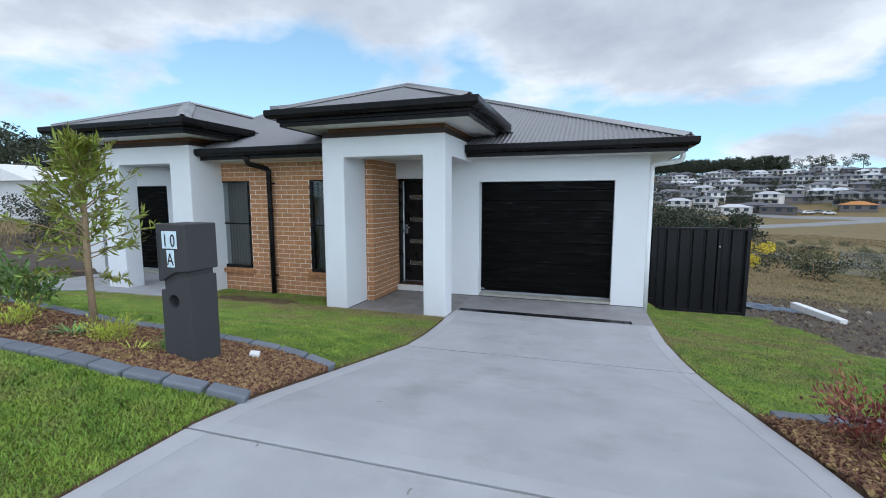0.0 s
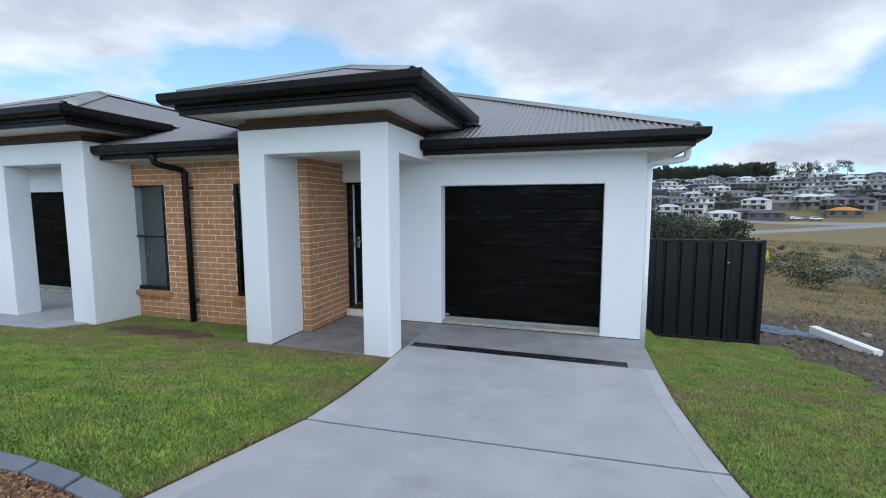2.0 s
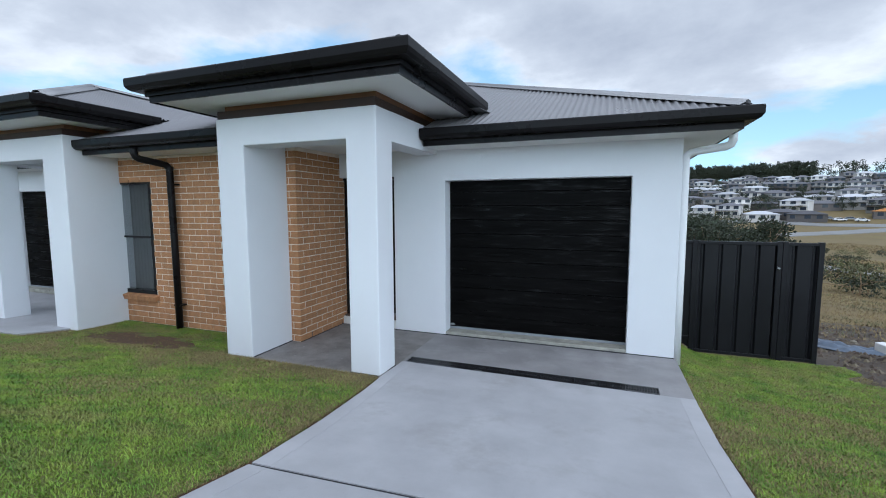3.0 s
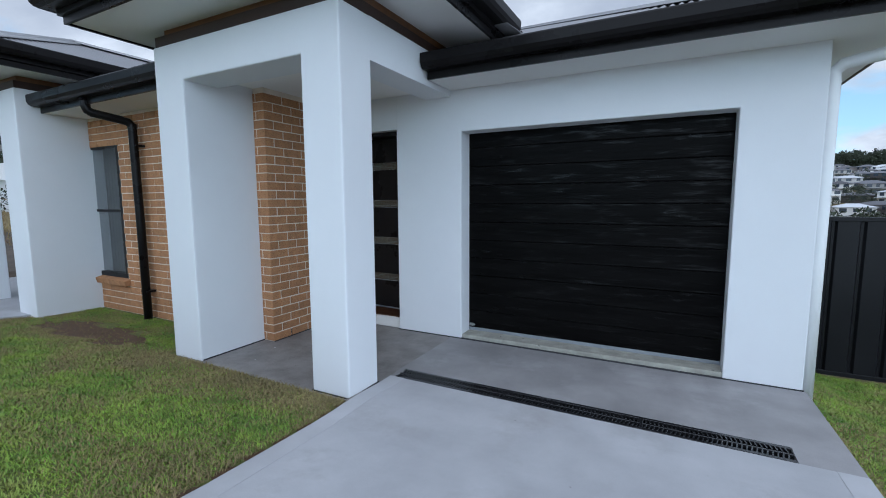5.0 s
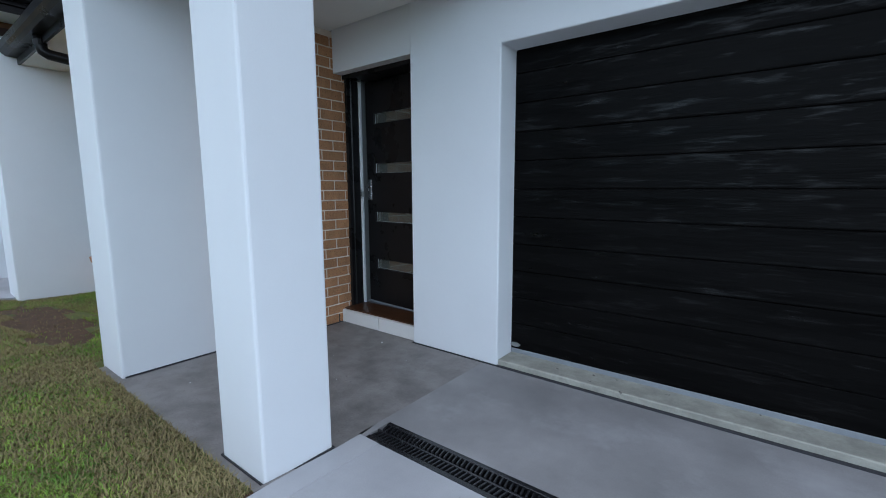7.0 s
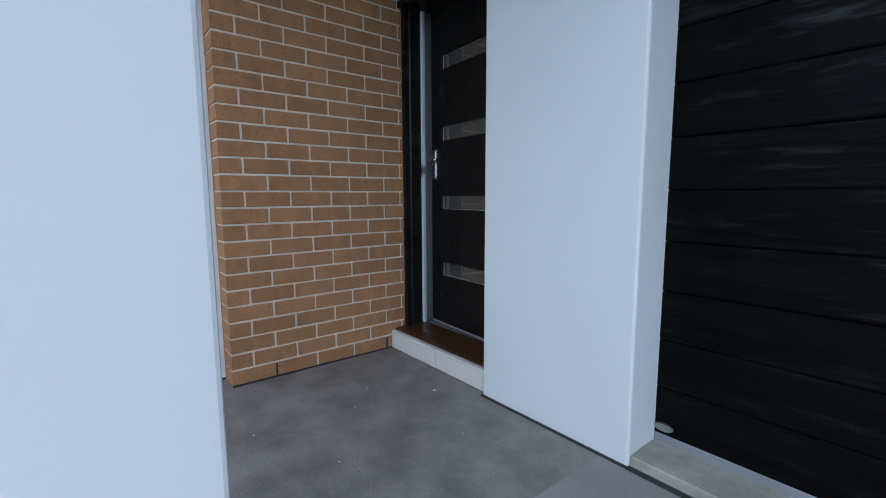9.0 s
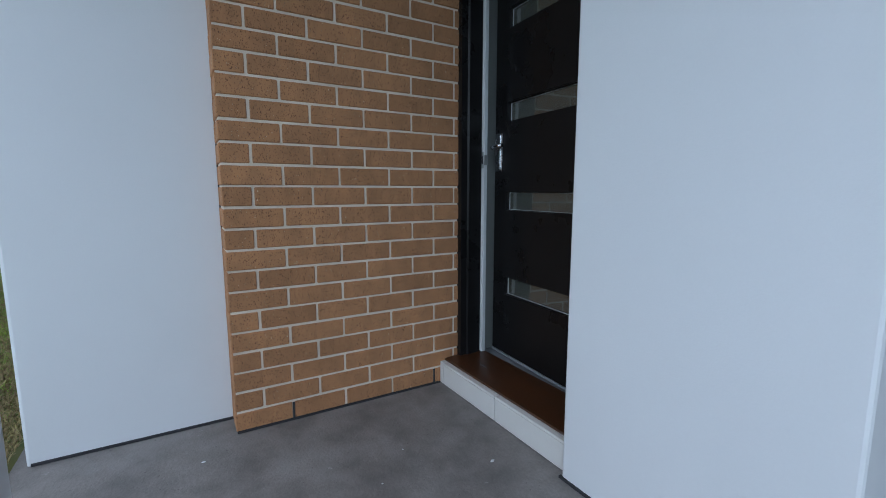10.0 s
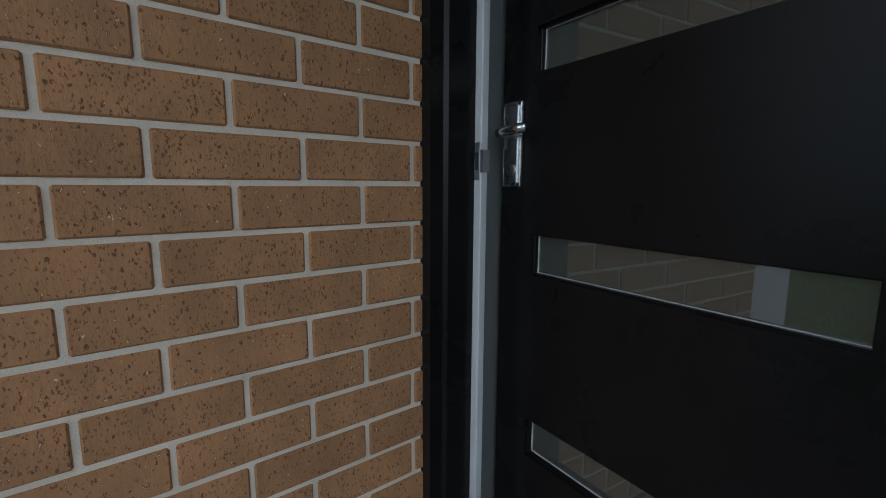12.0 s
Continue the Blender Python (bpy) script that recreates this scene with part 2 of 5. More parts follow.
LEAF = material("young_leaf", (0.215, 0.245, 0.03), 0.5, var=0.25, scale=8, bump=0, island=0.45, coords="World")
LEAF_DARK = material("dark_leaf", (0.12, 0.20, 0.045), 0.5, var=0.3, scale=8, bump=0, island=0.4, coords="World")
LEAF_LIME = material("lime_leaf", (0.40, 0.45, 0.05), 0.5, var=0.25, scale=8, bump=0, island=0.35, coords="World")
LEAF_RED = material("red_leaf", (0.23, 0.058, 0.045), 0.5, var=0.4, scale=9, bump=0, island=0.5, coords="World")
LEAF_YEL = material("yellow_flower", (0.68, 0.54, 0.02), 0.6, var=0.25, scale=8, bump=0, island=0.35, coords="World")
LEAF_FAR = material("gum_leaf", (0.036, 0.046, 0.024), 0.7, var=0.35, scale=0.3, bump=0, island=0.4, coords="World")
LEAF_SCRUB = material("scrub_leaf", (0.13, 0.13, 0.055), 0.7, var=0.35, scale=0.5, bump=0, island=0.4, coords="World")
FARWALL = material("far_house_wall", (0.54, 0.52, 0.50), 0.8, var=0.05, scale=0.3, bump=0, objvar=0.55)
FARWALL2 = material("far_house_wall_dark", (0.14, 0.125, 0.12), 0.8, var=0.05, scale=0.3, bump=0, objvar=0.4)
FARROOF = material("far_house_roof", (0.11, 0.11, 0.125), 0.6, var=0.05, scale=0.3, bump=0, objvar=0.5)
FARROOF2 = material("far_house_roof_pale", (0.50, 0.51, 0.54), 0.6, var=0.05, scale=0.3, bump=0, objvar=0.25)
FARROOF3 = material("far_house_frame_timber", (0.50, 0.22, 0.06), 0.7, var=0.1, scale=0.3, bump=0)
FARGLASS = material("far_window", (0.04, 0.05, 0.07), 0.15, var=0.1, bump=0)
ASPHALT = material("asphalt", (0.055, 0.055, 0.058), 0.9, var=0.2, scale=2, bump=0.4, fine=80, coords="World")
FAR_ROAD = material("pale_road", (0.26, 0.26, 0.26), 0.9, var=0.1, scale=0.2, bump=0, coords="World")
SHEDWALL = material("pale_shed_sheet", (0.62, 0.63, 0.65), 0.5, var=0.06, scale=1, bump=0.05)
CURTAIN = material("grey_curtain", (0.19, 0.195, 0.195), 0.85, var=0.08, scale=6, bump=0.1)
INNER = material("interior_paint", (0.45, 0.46, 0.44), 0.8, var=0.05, scale=1, bump=0)
# jamb paint darkened to hold the shade of the door gap
JAMB_SHADE = material("shade_toned_jamb", (0.17, 0.18, 0.175), 0.6, var=0.05, scale=3, bump=0.03)
BLUEBOX = material("blue_plastic_hut", (0.03, 0.12, 0.35), 0.5, var=0.1, bump=0)
WINGLASS = glass_material("window_glass", (0.50, 0.53, 0.54))
DOORGLASS = glass_material("tinted_door_glass", (0.11, 0.12, 0.105), 0.02, 0.35, 2.0)


# ---- mesh helpers ----
def part(name, bm, mat, parent=None, label="", smooth=False):
    """Links a bmesh as one mesh object, under a thing where one is given."""
    me = bpy.data.meshes.new(name)
    bm.normal_update()
    bm.to_mesh(me)
    bm.free()
    me.materials.append(mat)
    if smooth:
        me.polygons.foreach_set("use_smooth", [True] * len(me.polygons))
    ob = new(name, me)
    if parent:
        ob.parent = parent
    if label:
        ob["label"] = label
    return ob


def raw(name, verts, faces, mat, parent=None, smooth=False):
    """One mesh object from arrays of places and faces."""
    me = bpy.data.meshes.new(name)
    me.from_pydata(verts, [], faces)
    me.materials.append(mat)
    if smooth:
        me.polygons.foreach_set("use_smooth", [True] * len(me.polygons))
    me.update()
    ob = new(name, me)
    if parent:
        ob.parent = parent
    return ob


def thing(name, label, category, at=(0, 0, 0), group="", kind=""):
    ob = new(name)
    ob.location = at
    ob.empty_display_size = 0.1
    return tagged(ob, label, category, group, kind)


def box(bm, x0, x1, y0, y1, z0, z1, bevel=0.0, seg=1):
    r = bmesh.ops.create_cube(bm, size=1)
    bmesh.ops.scale(bm, vec=(abs(x1 - x0), abs(y1 - y0), abs(z1 - z0)), verts=r["verts"])
    bmesh.ops.translate(bm, vec=((x0 + x1) / 2, (y0 + y1) / 2, (z0 + z1) / 2), verts=r["verts"])
    if bevel:
        es = list({e for v in r["verts"] for e in v.link_edges})
        bmesh.ops.bevel(bm, geom=es, offset=bevel, segments=seg, affect="EDGES", profile=0.5)
    return r


def boxed(*args, **kw):
    bm = bmesh.new()
    box(bm, *args, **kw)
    return bm


def prism(pts, axis, a, b, bevel=0.0):
    """A polygon of pts in the plane across an axis, drawn out from a to b along it."""
    bm = bmesh.new()

    def place(p, d):
        return (d, p[0], p[1]) if axis == "x" else (p[0], d, p[1]) if axis == "y" else (p[0], p[1], d)
    lo = [bm.verts.new(place(p, a)) for p in pts]
    hi = [bm.verts.new(place(p, b)) for p in pts]
    k = len(pts)
    bm.faces.new(lo)
    bm.faces.new(hi[::-1])
    for i in range(k):
        bm.faces.new((lo[i], hi[i], hi[(i + 1) % k], lo[(i + 1) % k]))
    bmesh.ops.recalc_face_normals(bm, faces=bm.faces)
    if bevel:
        bmesh.ops.bevel(bm, geom=list(bm.edges), offset=bevel, segments=2, affect="EDGES", profile=0.5)
    return bm


def sweep(profile, path, closed=False):
    """A profile of (outward, up) drawn along a level polyline; outward lies to the right of the way."""
    bm = bmesh.new()
    path = [Vector(p) for p in path]
    rings = []
    for i, p in enumerate(path):
        d0 = (p - path[i - 1]).normalized() if i else (path[1] - p).normalized()
        d1 = (path[i + 1] - p).normalized() if i < len(path) - 1 else d0
        n0, n1 = Vector((d0.y, -d0.x, 0)), Vector((d1.y, -d1.x, 0))
        mit = (n0 + n1).normalized()
        mit /= max(0.3, mit.dot(n0))
        rings.append([bm.verts.new(p + mit * o + Vector((0, 0, u))) for o, u in profile])
    k = len(profile)
    for a, b in zip(rings, rings[1:]):
        for i in range(k):
            bm.faces.new((a[i], a[(i + 1) % k], b[(i + 1) % k], b[i]))
    bm.faces.new(rings[0])
    bm.faces.new(rings[-1][::-1])
    bmesh.ops.recalc_face_normals(bm, faces=bm.faces)
    return bm


def tube(path, radius, sides=10, square=False, taper=None):
    """A pipe along a path of places."""
    bm = bmesh.new()
    path = [Vector(p) for p in path]
    rings = []
    for i, p in enumerate(path):
        d = ((path[min(i + 1, len(path) - 1)] - p).normalized() + (p - path[max(i - 1, 0)]).normalized()).normalized()
        u = d.orthogonal().normalized() if abs(d.z) < 0.9 else Vector((1, 0, 0))
        u = (u - d * u.dot(d)).normalized()
        v = d.cross(u)
        r = radius * (taper[i] if taper else 1)
        rings.append([bm.verts.new(p + (u * math.cos(a) + v * math.sin(a)) * r) for a in [2 * math.pi * k / sides for k in range(sides)]])
    for a, b in zip(rings, rings[1:]):
        pick = min(range(sides), key=lambda s: (b[s].co - a[0].co).length)
        for i in range(sides):
            bm.faces.new((a[i], a[(i + 1) % sides], b[(i + 1 + pick) % sides], b[(i + pick) % sides]))
        b[:] = b[pick:] + b[:pick]
    bm.faces.new(rings[0][::-1])
    bm.faces.new(rings[-1])
    bmesh.ops.recalc_face_normals(bm, faces=bm.faces)
    return bm


def merge(*bms):
    out = bmesh.new()
    for b in bms:
        me = bpy.data.meshes.new("join")
        b.to_mesh(me)
        out.from_mesh(me)
        b.free()
        bpy.data.meshes.remove(me)
    return out


# ---- ground shape ----
YS = [-30, 0, 2.2, 2.6, 3.5, 4.9, 5.6, 6.5, 7.2, 60]
ZS = [0.75, 0.72, 0.69, 0.645, 0.475, 0.22, 0.12, 0.03, 0.0, 0.0]


def smooth01(v):
    v = np.clip(v, 0, 1)
    return v * v * (3 - 2 * v)


def near_height(x, y):
    b = np.interp(y, YS, ZS)
    right = smooth01((x - 0.6) / 1.0) * np.clip(y - 6.4, 0, 12) * 0.12
    left = 0.22 * (1 - np.exp(-np.clip(-1.8 - x, 0, 50) / 0.7)) * np.clip((6.8 - y) / 2.8, 0, 1)
    return b - right + left


def ground_height(x, y):
    """The lie of the land: the block by the house, the valley behind it, the far hill."""
    x, y = np.asarray(x, float), np.asarray(y, float)
    dx, dy = x, y - 5
    r = np.hypot(dx, dy)
    az = np.degrees(np.arctan2(dx, dy))
    valley = np.interp(r, [0, 13, 20, 30, 60, 110, 180, 235, 300, 400, 480, 700, 3000], [0, 0, -0.6, -1.7, -4.4, -6.6, -7.2, -5.2, 4, 17, 25, 28, 28])
    rise = np.interp(r, [0, 15, 25, 60, 100, 150, 300, 3000], [0, 0, 0.25, 2.2, 4.5, 9.0, 20.0, 22.0])
    wr = smooth01((az + 22) / 20) * (1 - smooth01((az - 75) / 40))
    wl = smooth01((-az - 24) / 12) * (1 - smooth01((-az - 110) / 30))
    bump = 0.03 * np.sin(x * 2.1 + y) * np.cos(y * 1.7) * smooth01((x - 3.3) / 1.5)
    return near_height(x, y) + valley * wr + rise * wl + bump


def gz(x, y):
    return float(ground_height(x, y))


DL, DR = -1.80, 1.06


def drive_left(y):
    return np.interp(y, [4.9, 5.9, 6.85, 7.0], [-1.80, -1.89, -1.985, -1.99])


def drive_right(y):
    return np.interp(y, [3.0, 5.0, 6.6, 8.5, 8.75], [1.13, 1.05, 1.0, 0.965, 0.96])


def edge_front(x):
    return np.interp(x, [-12, -3.43, -2.95, -2.49, -2.1, -1.77], [1.9, 2.27, 2.30, 2.32, 2.42, 2.57])


def edge_back(x):
    return np.interp(x, [-12, -4.88, -3.8, -3.37, -2.66, -2.21, -1.82], [4.6, 3.41, 3.21, 3.24, 3.31, 3.42, 3.46])


def zone(x, y):
    """0 dry grass, 1 lawn, 2 dirt, 3 bark, 4 under paving."""
    if drive_left(y) - 0.018 < x < drive_right(y) + 0.018 and y < 8.6:
        return 4
    if y < -3.5:
        return 0
    if x < DL and edge_front(x) < y < edge_back(x) and x > -7:
        return 3
    if x > DR and 0.5 < y < 3.75 and x < 4.0:
        return 3
    if x < DL:
        if x > -13.2 and y < 7.8:
            return 4 if -7 < x < -4.3 and math.hypot((x + 5.65) / 1.0, (y - 6.82 - 0.06 * math.sin(x * 9)) / 0.25) < 1 else 1
        return 2 if x > -24 else 0
    if y < 10.4 and x < 3.3 + 0.18 * math.sin(y * 3.1) + 0.1 * math.sin(y * 7.7):
        return 1
    if x > 3 and y < 17 and x < 14:
        return 2
    return 0


def build_ground():
    xs = np.unique(np.concatenate([np.linspace(-2500, -200, 24), np.linspace(-200, -40, 28), np.linspace(-40, -14, 27), np.round(np.arange(-14, 5.01, 0.1), 3), np.round(np.arange(-2.04, -1.75, 0.02), 3), np.round(np.arange(0.92, 1.2, 0.02), 3), np.linspace(5, 30, 60), np.linspace(30, 260, 90), np.linspace(260, 2500, 24)]))
    ys = np.unique(np.concatenate([np.linspace(-2500, -100, 16), np.linspace(-100, -4, 24), np.arange(-4, 14.01, 0.1), np.linspace(14, 60, 60), np.linspace(60, 520, 110), np.linspace(520, 2500, 20)]))
    gx, gy = np.meshgrid(xs, ys)
    z = ground_height(gx, gy)
    inside = (gx > drive_left(gy) + 0.1) & (gx < drive_right(gy) - 0.1) & (gy < 9)
    rim = (gx > drive_left(gy) - 0.015) & (gx < drive_right(gy) + 0.015) & (gy < 9)
    z = np.where(rim, z - 0.035, z)
    z = np.where(inside, z - 0.10, z)
    house = ((gx > -12.2) & (gx < 0.9) & (gy > 7.65) & (gy < 20.9)) | ((gx > -4.08) & (gx < -1.9) & (gy > 6.82) & (gy < 9)) | ((gx > -9.3) & (gx < -7.1) & (gy > 7.05) & (gy < 9))
    z = np.where(house, -0.12, z)
    bed = np.vectorize(lambda a, b: zone(a, b) == 3)(np.clip(gx, -60, 60), np.clip(gy, -20, 60))
    z = np.where(bed, z + 0.015, z)
    verts = np.column_stack([gx.ravel(), gy.ravel(), z.ravel()])
    nx, ny = len(xs), len(ys)
    i = np.arange((nx - 1) * (ny - 1))
    a = (i // (nx - 1)) * nx + i % (nx - 1)
    faces = np.column_stack([a, a + 1, a + nx + 1, a + nx])
    ob = raw("ground", verts.tolist(), faces.tolist(), DRY, smooth=True)
    for m in (LAWN, DIRT, SOIL, SOIL):
        ob.data.materials.append(m)
    cx, cy = (xs[:-1] + xs[1:]) / 2, (ys[:-1] + ys[1:]) / 2
    ob.data.polygons.foreach_set("material_index", [zone(p, q) for q in cy for p in cx])
    tagged(ob, "sloping ground of lawn, bark, dirt and dry grass", "ground", kind="structure")


build_ground()


# ---- driveway ----
def slab(name, y0, y1, x0, x1, mat, parent, depth=0.11, lift=0.0, label="", step=0.14):
    """A paving slab that follows the slope; y0, y1 are functions of x, and x0, x1 of y."""
    bm = bmesh.new()
    rows = []
    n = max(3, int((y1(0) - y0(0)) / step))
    for j in range(n + 1):
        cols = []
        for k in range(7):
            x = 0.0
            for _ in range(3):
                y = y0(x) + (y1(x) - y0(x)) * j / n
                a, b = float(x0(y)), float(x1(y))
                x = a + (b - a) * k / 6
            cols.append(bm.verts.new((x, y, float(np.interp(y, YS, ZS)) + lift)))
        rows.append(cols)
    for p, q in zip(rows, rows[1:]):
        for k in range(6):
            bm.faces.new((p[k], p[k + 1], q[k + 1], q[k]))
    edge = bmesh.ops.extrude_face_region(bm, geom=list(bm.faces))
    bmesh.ops.translate(bm, vec=(0, 0, -depth), verts=[v for v in edge["geom"] if isinstance(v, bmesh.types.BMVert)])
    bmesh.ops.recalc_face_normals(bm, faces=bm.faces)
    return part(name, bm, mat, parent, label)


def at(v, lean=0.0):
    return lambda x: v + lean * x


driveway = thing("driveway", "pale grey concrete driveway with saw-cut joints and smooth border", "driveway", (0, 4, 0.3), kind="structure")
driveway.location = (0, 0, 0)
BW = 0.13
CUT1, CUT2 = (2.205, 0.027), (5.005, 0.075)
for lo, hi in ((at(-3.2), at(CUT1[0] - 0.007, CUT1[1])), (at(CUT1[0] + 0.12, CUT1[1]), at(CUT2[0] - 0.014, CUT2[1])), (at(CUT2[0] + 0.014, CUT2[1]), at(7.36))):
    slab("slab", lo, hi, lambda y: drive_left(y) + BW, lambda y: drive_right(y) - BW, CONC, driveway)
    slab("border", lo, hi, lambda y: drive_left(y), lambda y: drive_left(y) + BW, CONC_EDGE, driveway, lift=0.002, label="smoother paler trowelled border")
    slab("border", lo, hi, lambda y: drive_right(y) - BW, lambda y: drive_right(y), CONC_EDGE, driveway, lift=0.002, label="smoother paler trowelled border")
slab("border", at(CUT1[0] + 0.007, CUT1[1]), at(CUT1[0] + 0.12, CUT1[1]), lambda y: drive_left(y), lambda y: drive_right(y), CONC_EDGE, driveway, lift=0.002, label="smoother paler trowelled border")
slab("joint", at(CUT1[0] - 0.02, CUT1[1]), at(CUT1[0] + 0.02, CUT1[1]), lambda y: drive_left(y) + 0.01, lambda y: drive_right(y) - 0.01, JOINT, driveway, depth=0.05, lift=-0.012)
slab("joint", at(CUT2[0] - 0.02, CUT2[1]), at(CUT2[0] + 0.02, CUT2[1]), lambda y: drive_left(y) + 0.01, lambda y: drive_right(y) - 0.01, JOINT, driveway, depth=0.05, lift=-0.008)
# apron past the drain, in the concrete darkened for shade
slab("apron", at(7.535), at(8.502), lambda y: -2.0, lambda y: drive_right(y) - BW, SHADED_APRON, driveway)
slab("border", at(7.36), at(8.502), lambda y: drive_right(y) - BW, lambda y: drive_right(y), SHADED_APRON, driveway)
slab("apron", at(7.36), at(7.535), lambda y: 0.695, lambda y: drive_right(y) - BW, SHADED_APRON, driveway)
slab("apron", at(7.36), at(7.535), lambda y: -2.0, lambda y: -1.955, SHADED_APRON, driveway)
porch = thing("porch_floor", "concrete porch floor under the portico, shade put into its grey", "floor", kind="structure")
# floor colour carries the shade under the portico
part("slab", boxed(-4.05, -2.004, 6.80, 8.56, -0.12, 0.0), SHADED_PORCH, porch)
slab("porch_wedge", at(6.8), at(8.5), lambda y: -2.004, lambda y: -1.985 if y < 7.4 else -2.0, SHADED_PORCH, porch)
street = thing("street", "asphalt street behind the front verge", "road", kind="structure")
part("carriageway", boxed(-80, 80, -11.5, -5.2, 0.6, 0.76), ASPHALT, street)
part("kerb", boxed(-80, 80, -5.2, -4.9, 0.6, 0.80, bevel=0.03), CONC_EDGE, street)


def drain():
    d = thing("channel_drain", "black plastic channel drain grate across the driveway", "drain")
    x0, x1, y0, y1 = -1.95, 0.69, 7.375, 7.52
    part("channel", boxed(x0, x1, y0 - 0.01, y1 + 0.01, -0.11, -0.05), JOINT, d)
    for ya, yb in ((y0 - 0.014, y0 + 0.012), (y1 - 0.012, y1 + 0.014), ((y0 + y1) / 2 - 0.006, (y0 + y1) / 2 + 0.006)):
        part("rail", boxed(x0, x1, ya, yb, -0.06, 0.003, bevel=0.002), PLASTIC, d)
    bm = boxed(-0.005, 0.005, -0.026, 0.026, -0.012, 0.002, bevel=0.0015)
    first = part("bar", bm, PLASTIC, d)
    k = 0
    for row in (0, 1):
        yc = y0 + 0.040 + row * 0.075
        x = x0 + 0.015
        while x < x1 - 0.01:
            ob = first if k == 0 else new("bar", first.data)
            ob.parent = d
            ob.matrix_basis = pose(x, yc, 0, 0, 0, -10 if row == 0 else 10)
            x += 0.0245
            k += 1
    for x in (-1.02, -0.10):
        part("joiner", boxed(x - 0.012, x + 0.012, y0, y1, -0.03, 0.0035, bevel=0.002), PLASTIC, d)


drain()

# ---- walls of the house ----
GY, BY, PY = 8.51, 7.55, 6.855
TOP = 2.62


def wall(name, label, *boxes, mat=RENDER, bevel=0.012):
    bms = [boxed(*b, bevel=bevel, seg=2) for b in boxes]
    ob = part(name, merge(*bms), mat)
    return tagged(ob, label, "wall", kind="structure")


tagged(part("wall_garage", prism([(-2.655, -0.1), (-1.885, -0.1), (-1.885, 2.12), (0.43, 2.12), (0.43, -0.1), (0.945, -0.1), (0.945, TOP), (-2.655, TOP)], "y", GY, 8.75, bevel=0.010), RENDER), "white rendered garage wall round a black panel door", "wall", kind="structure")
wall("wall_door_head", "white rendered wall above the front door", (-3.56, -2.655, GY + 0.02, 8.75, 2.20, TOP), bevel=0)
wall("wall_east", "white rendered side wall of the house", (0.70, 0.945, 8.75, 21.0, -1.6, TOP), bevel=0)
wall("wall_north", "plain rear wall of the house", (-12.3, 0.70, 20.76, 21.0, -1.6, TOP), bevel=0)
wall("wall_hall", "painted inner wall beside the entry", (-2.60, -2.50, 8.80, 12.0, 0.1, TOP), (-3.72, -3.60, 8.93, 12.0, 0.1, TOP), (-3.6, -2.6, 11.9, 12.0, 0.1, TOP), mat=INNER, bevel=0)
floor_in = tagged(part("floor", boxed(-12, 0.7, 8.76, 20.7, -0.1, 0.09), CONC), "plain floor inside the house", "floor", kind="structure")
ceil_in = tagged(part("ceiling", boxed(-12, 0.7, 8.76, 20.7, 2.56, 2.62), SOFFIT), "plain white ceiling inside the house", "ceiling", kind="structure")


def portico(name, label, xl, xl2, xr1, xr, yf, yb, back_left, back_right, opening):
    p = thing(name, label, "portico", kind="structure")
    part("front_frame", prism([(xl, -0.1), (xl2, -0.1), (xl2, opening), (xr1, opening), (xr1, -0.1), (xr, -0.1), (xr, 2.78), (xl, 2.78)], "y", yf, yf + 0.347, bevel=0.012), RENDER, p, "pillars and beam in one smooth render")
    if back_left > yf + 0.4:
        part("wing_wall", boxed(xl - 0.001, xl2 + 0.001, yf + 0.014, back_left, -0.1, opening - 0.001), RENDER, p)
    if back_right > yf + 0.4:
        part("wing_wall", boxed(xr1 - 0.001, xr + 0.001, yf + 0.014, back_right, -0.1, 2.779), RENDER, p)
    part("side_beam", boxed(xr - 0.30, xr - 0.001, yf + 0.335, yb, opening, 2.779), RENDER, p)
    part("side_beam", boxed(xl + 0.001, max(xl + 0.30, xl2), yf + 0.335, back_left if back_left > yf + 0.5 else yb, opening, 2.78), RENDER, p)
    part("ceiling_board", boxed(xl + 0.3, xr - 0.3, yf + 0.36, yb, 2.54, 2.60), SOFFIT, p, "flat white ceiling lining")
    part("timber_band", boxed(xl + 0.015, xr - 0.015, yf + 0.015, yb + 0.3, 2.78, 2.868), TIMBER, p, "dark-stained timber band")
    part("timber_strip", boxed(xl + 0.10, xr - 0.02, yf + 0.05, yb + 0.3, 2.868, 2.925), TIMBER2, p, "brown timber strip")
    return p


portico("portico", "white rendered entry portico with two square pillars", -4.10, -3.708, -2.358, -2.003, PY, GY, BY, 7.2, 2.468)
portico("portico_neighbour", "white rendered portico of the attached unit", -9.2, -8.68, -7.36, -6.88, 6.83, GY, 7.18, BY + 0.15, 2.46)

# ---- roofs ----
PITCH = 0.392
EAVE = 2.705


def corrugated(name, u0, u1, base, along, up, lower, upper, parent, mat=ROOF):
    """Corrugated sheet: ribs run up the slope. u is metres along the eave, lower(u) and upper(u) bound the run up."""
    n = max(4, int((u1 - u0) / 0.0127))
    us = np.linspace(u0, u1, n)
    v, f = [], []
    base, along, up = Vector(base), Vector(along), Vector(up)
    for u in us:
        h = 0.012 * math.cos(2 * math.pi * u / 0.076)
        a, b = lower(u), max(lower(u) + 0.001, upper(u))
        for s in (a, b):
            p = base + along * u + up * s
            v.append((p.x, p.y, p.z + PITCH * s + h))
    for i in range(n - 1):
        f.append((2 * i, 2 * i + 2, 2 * i + 3, 2 * i + 1))
    return raw(name, v, f, mat, parent, smooth=True)


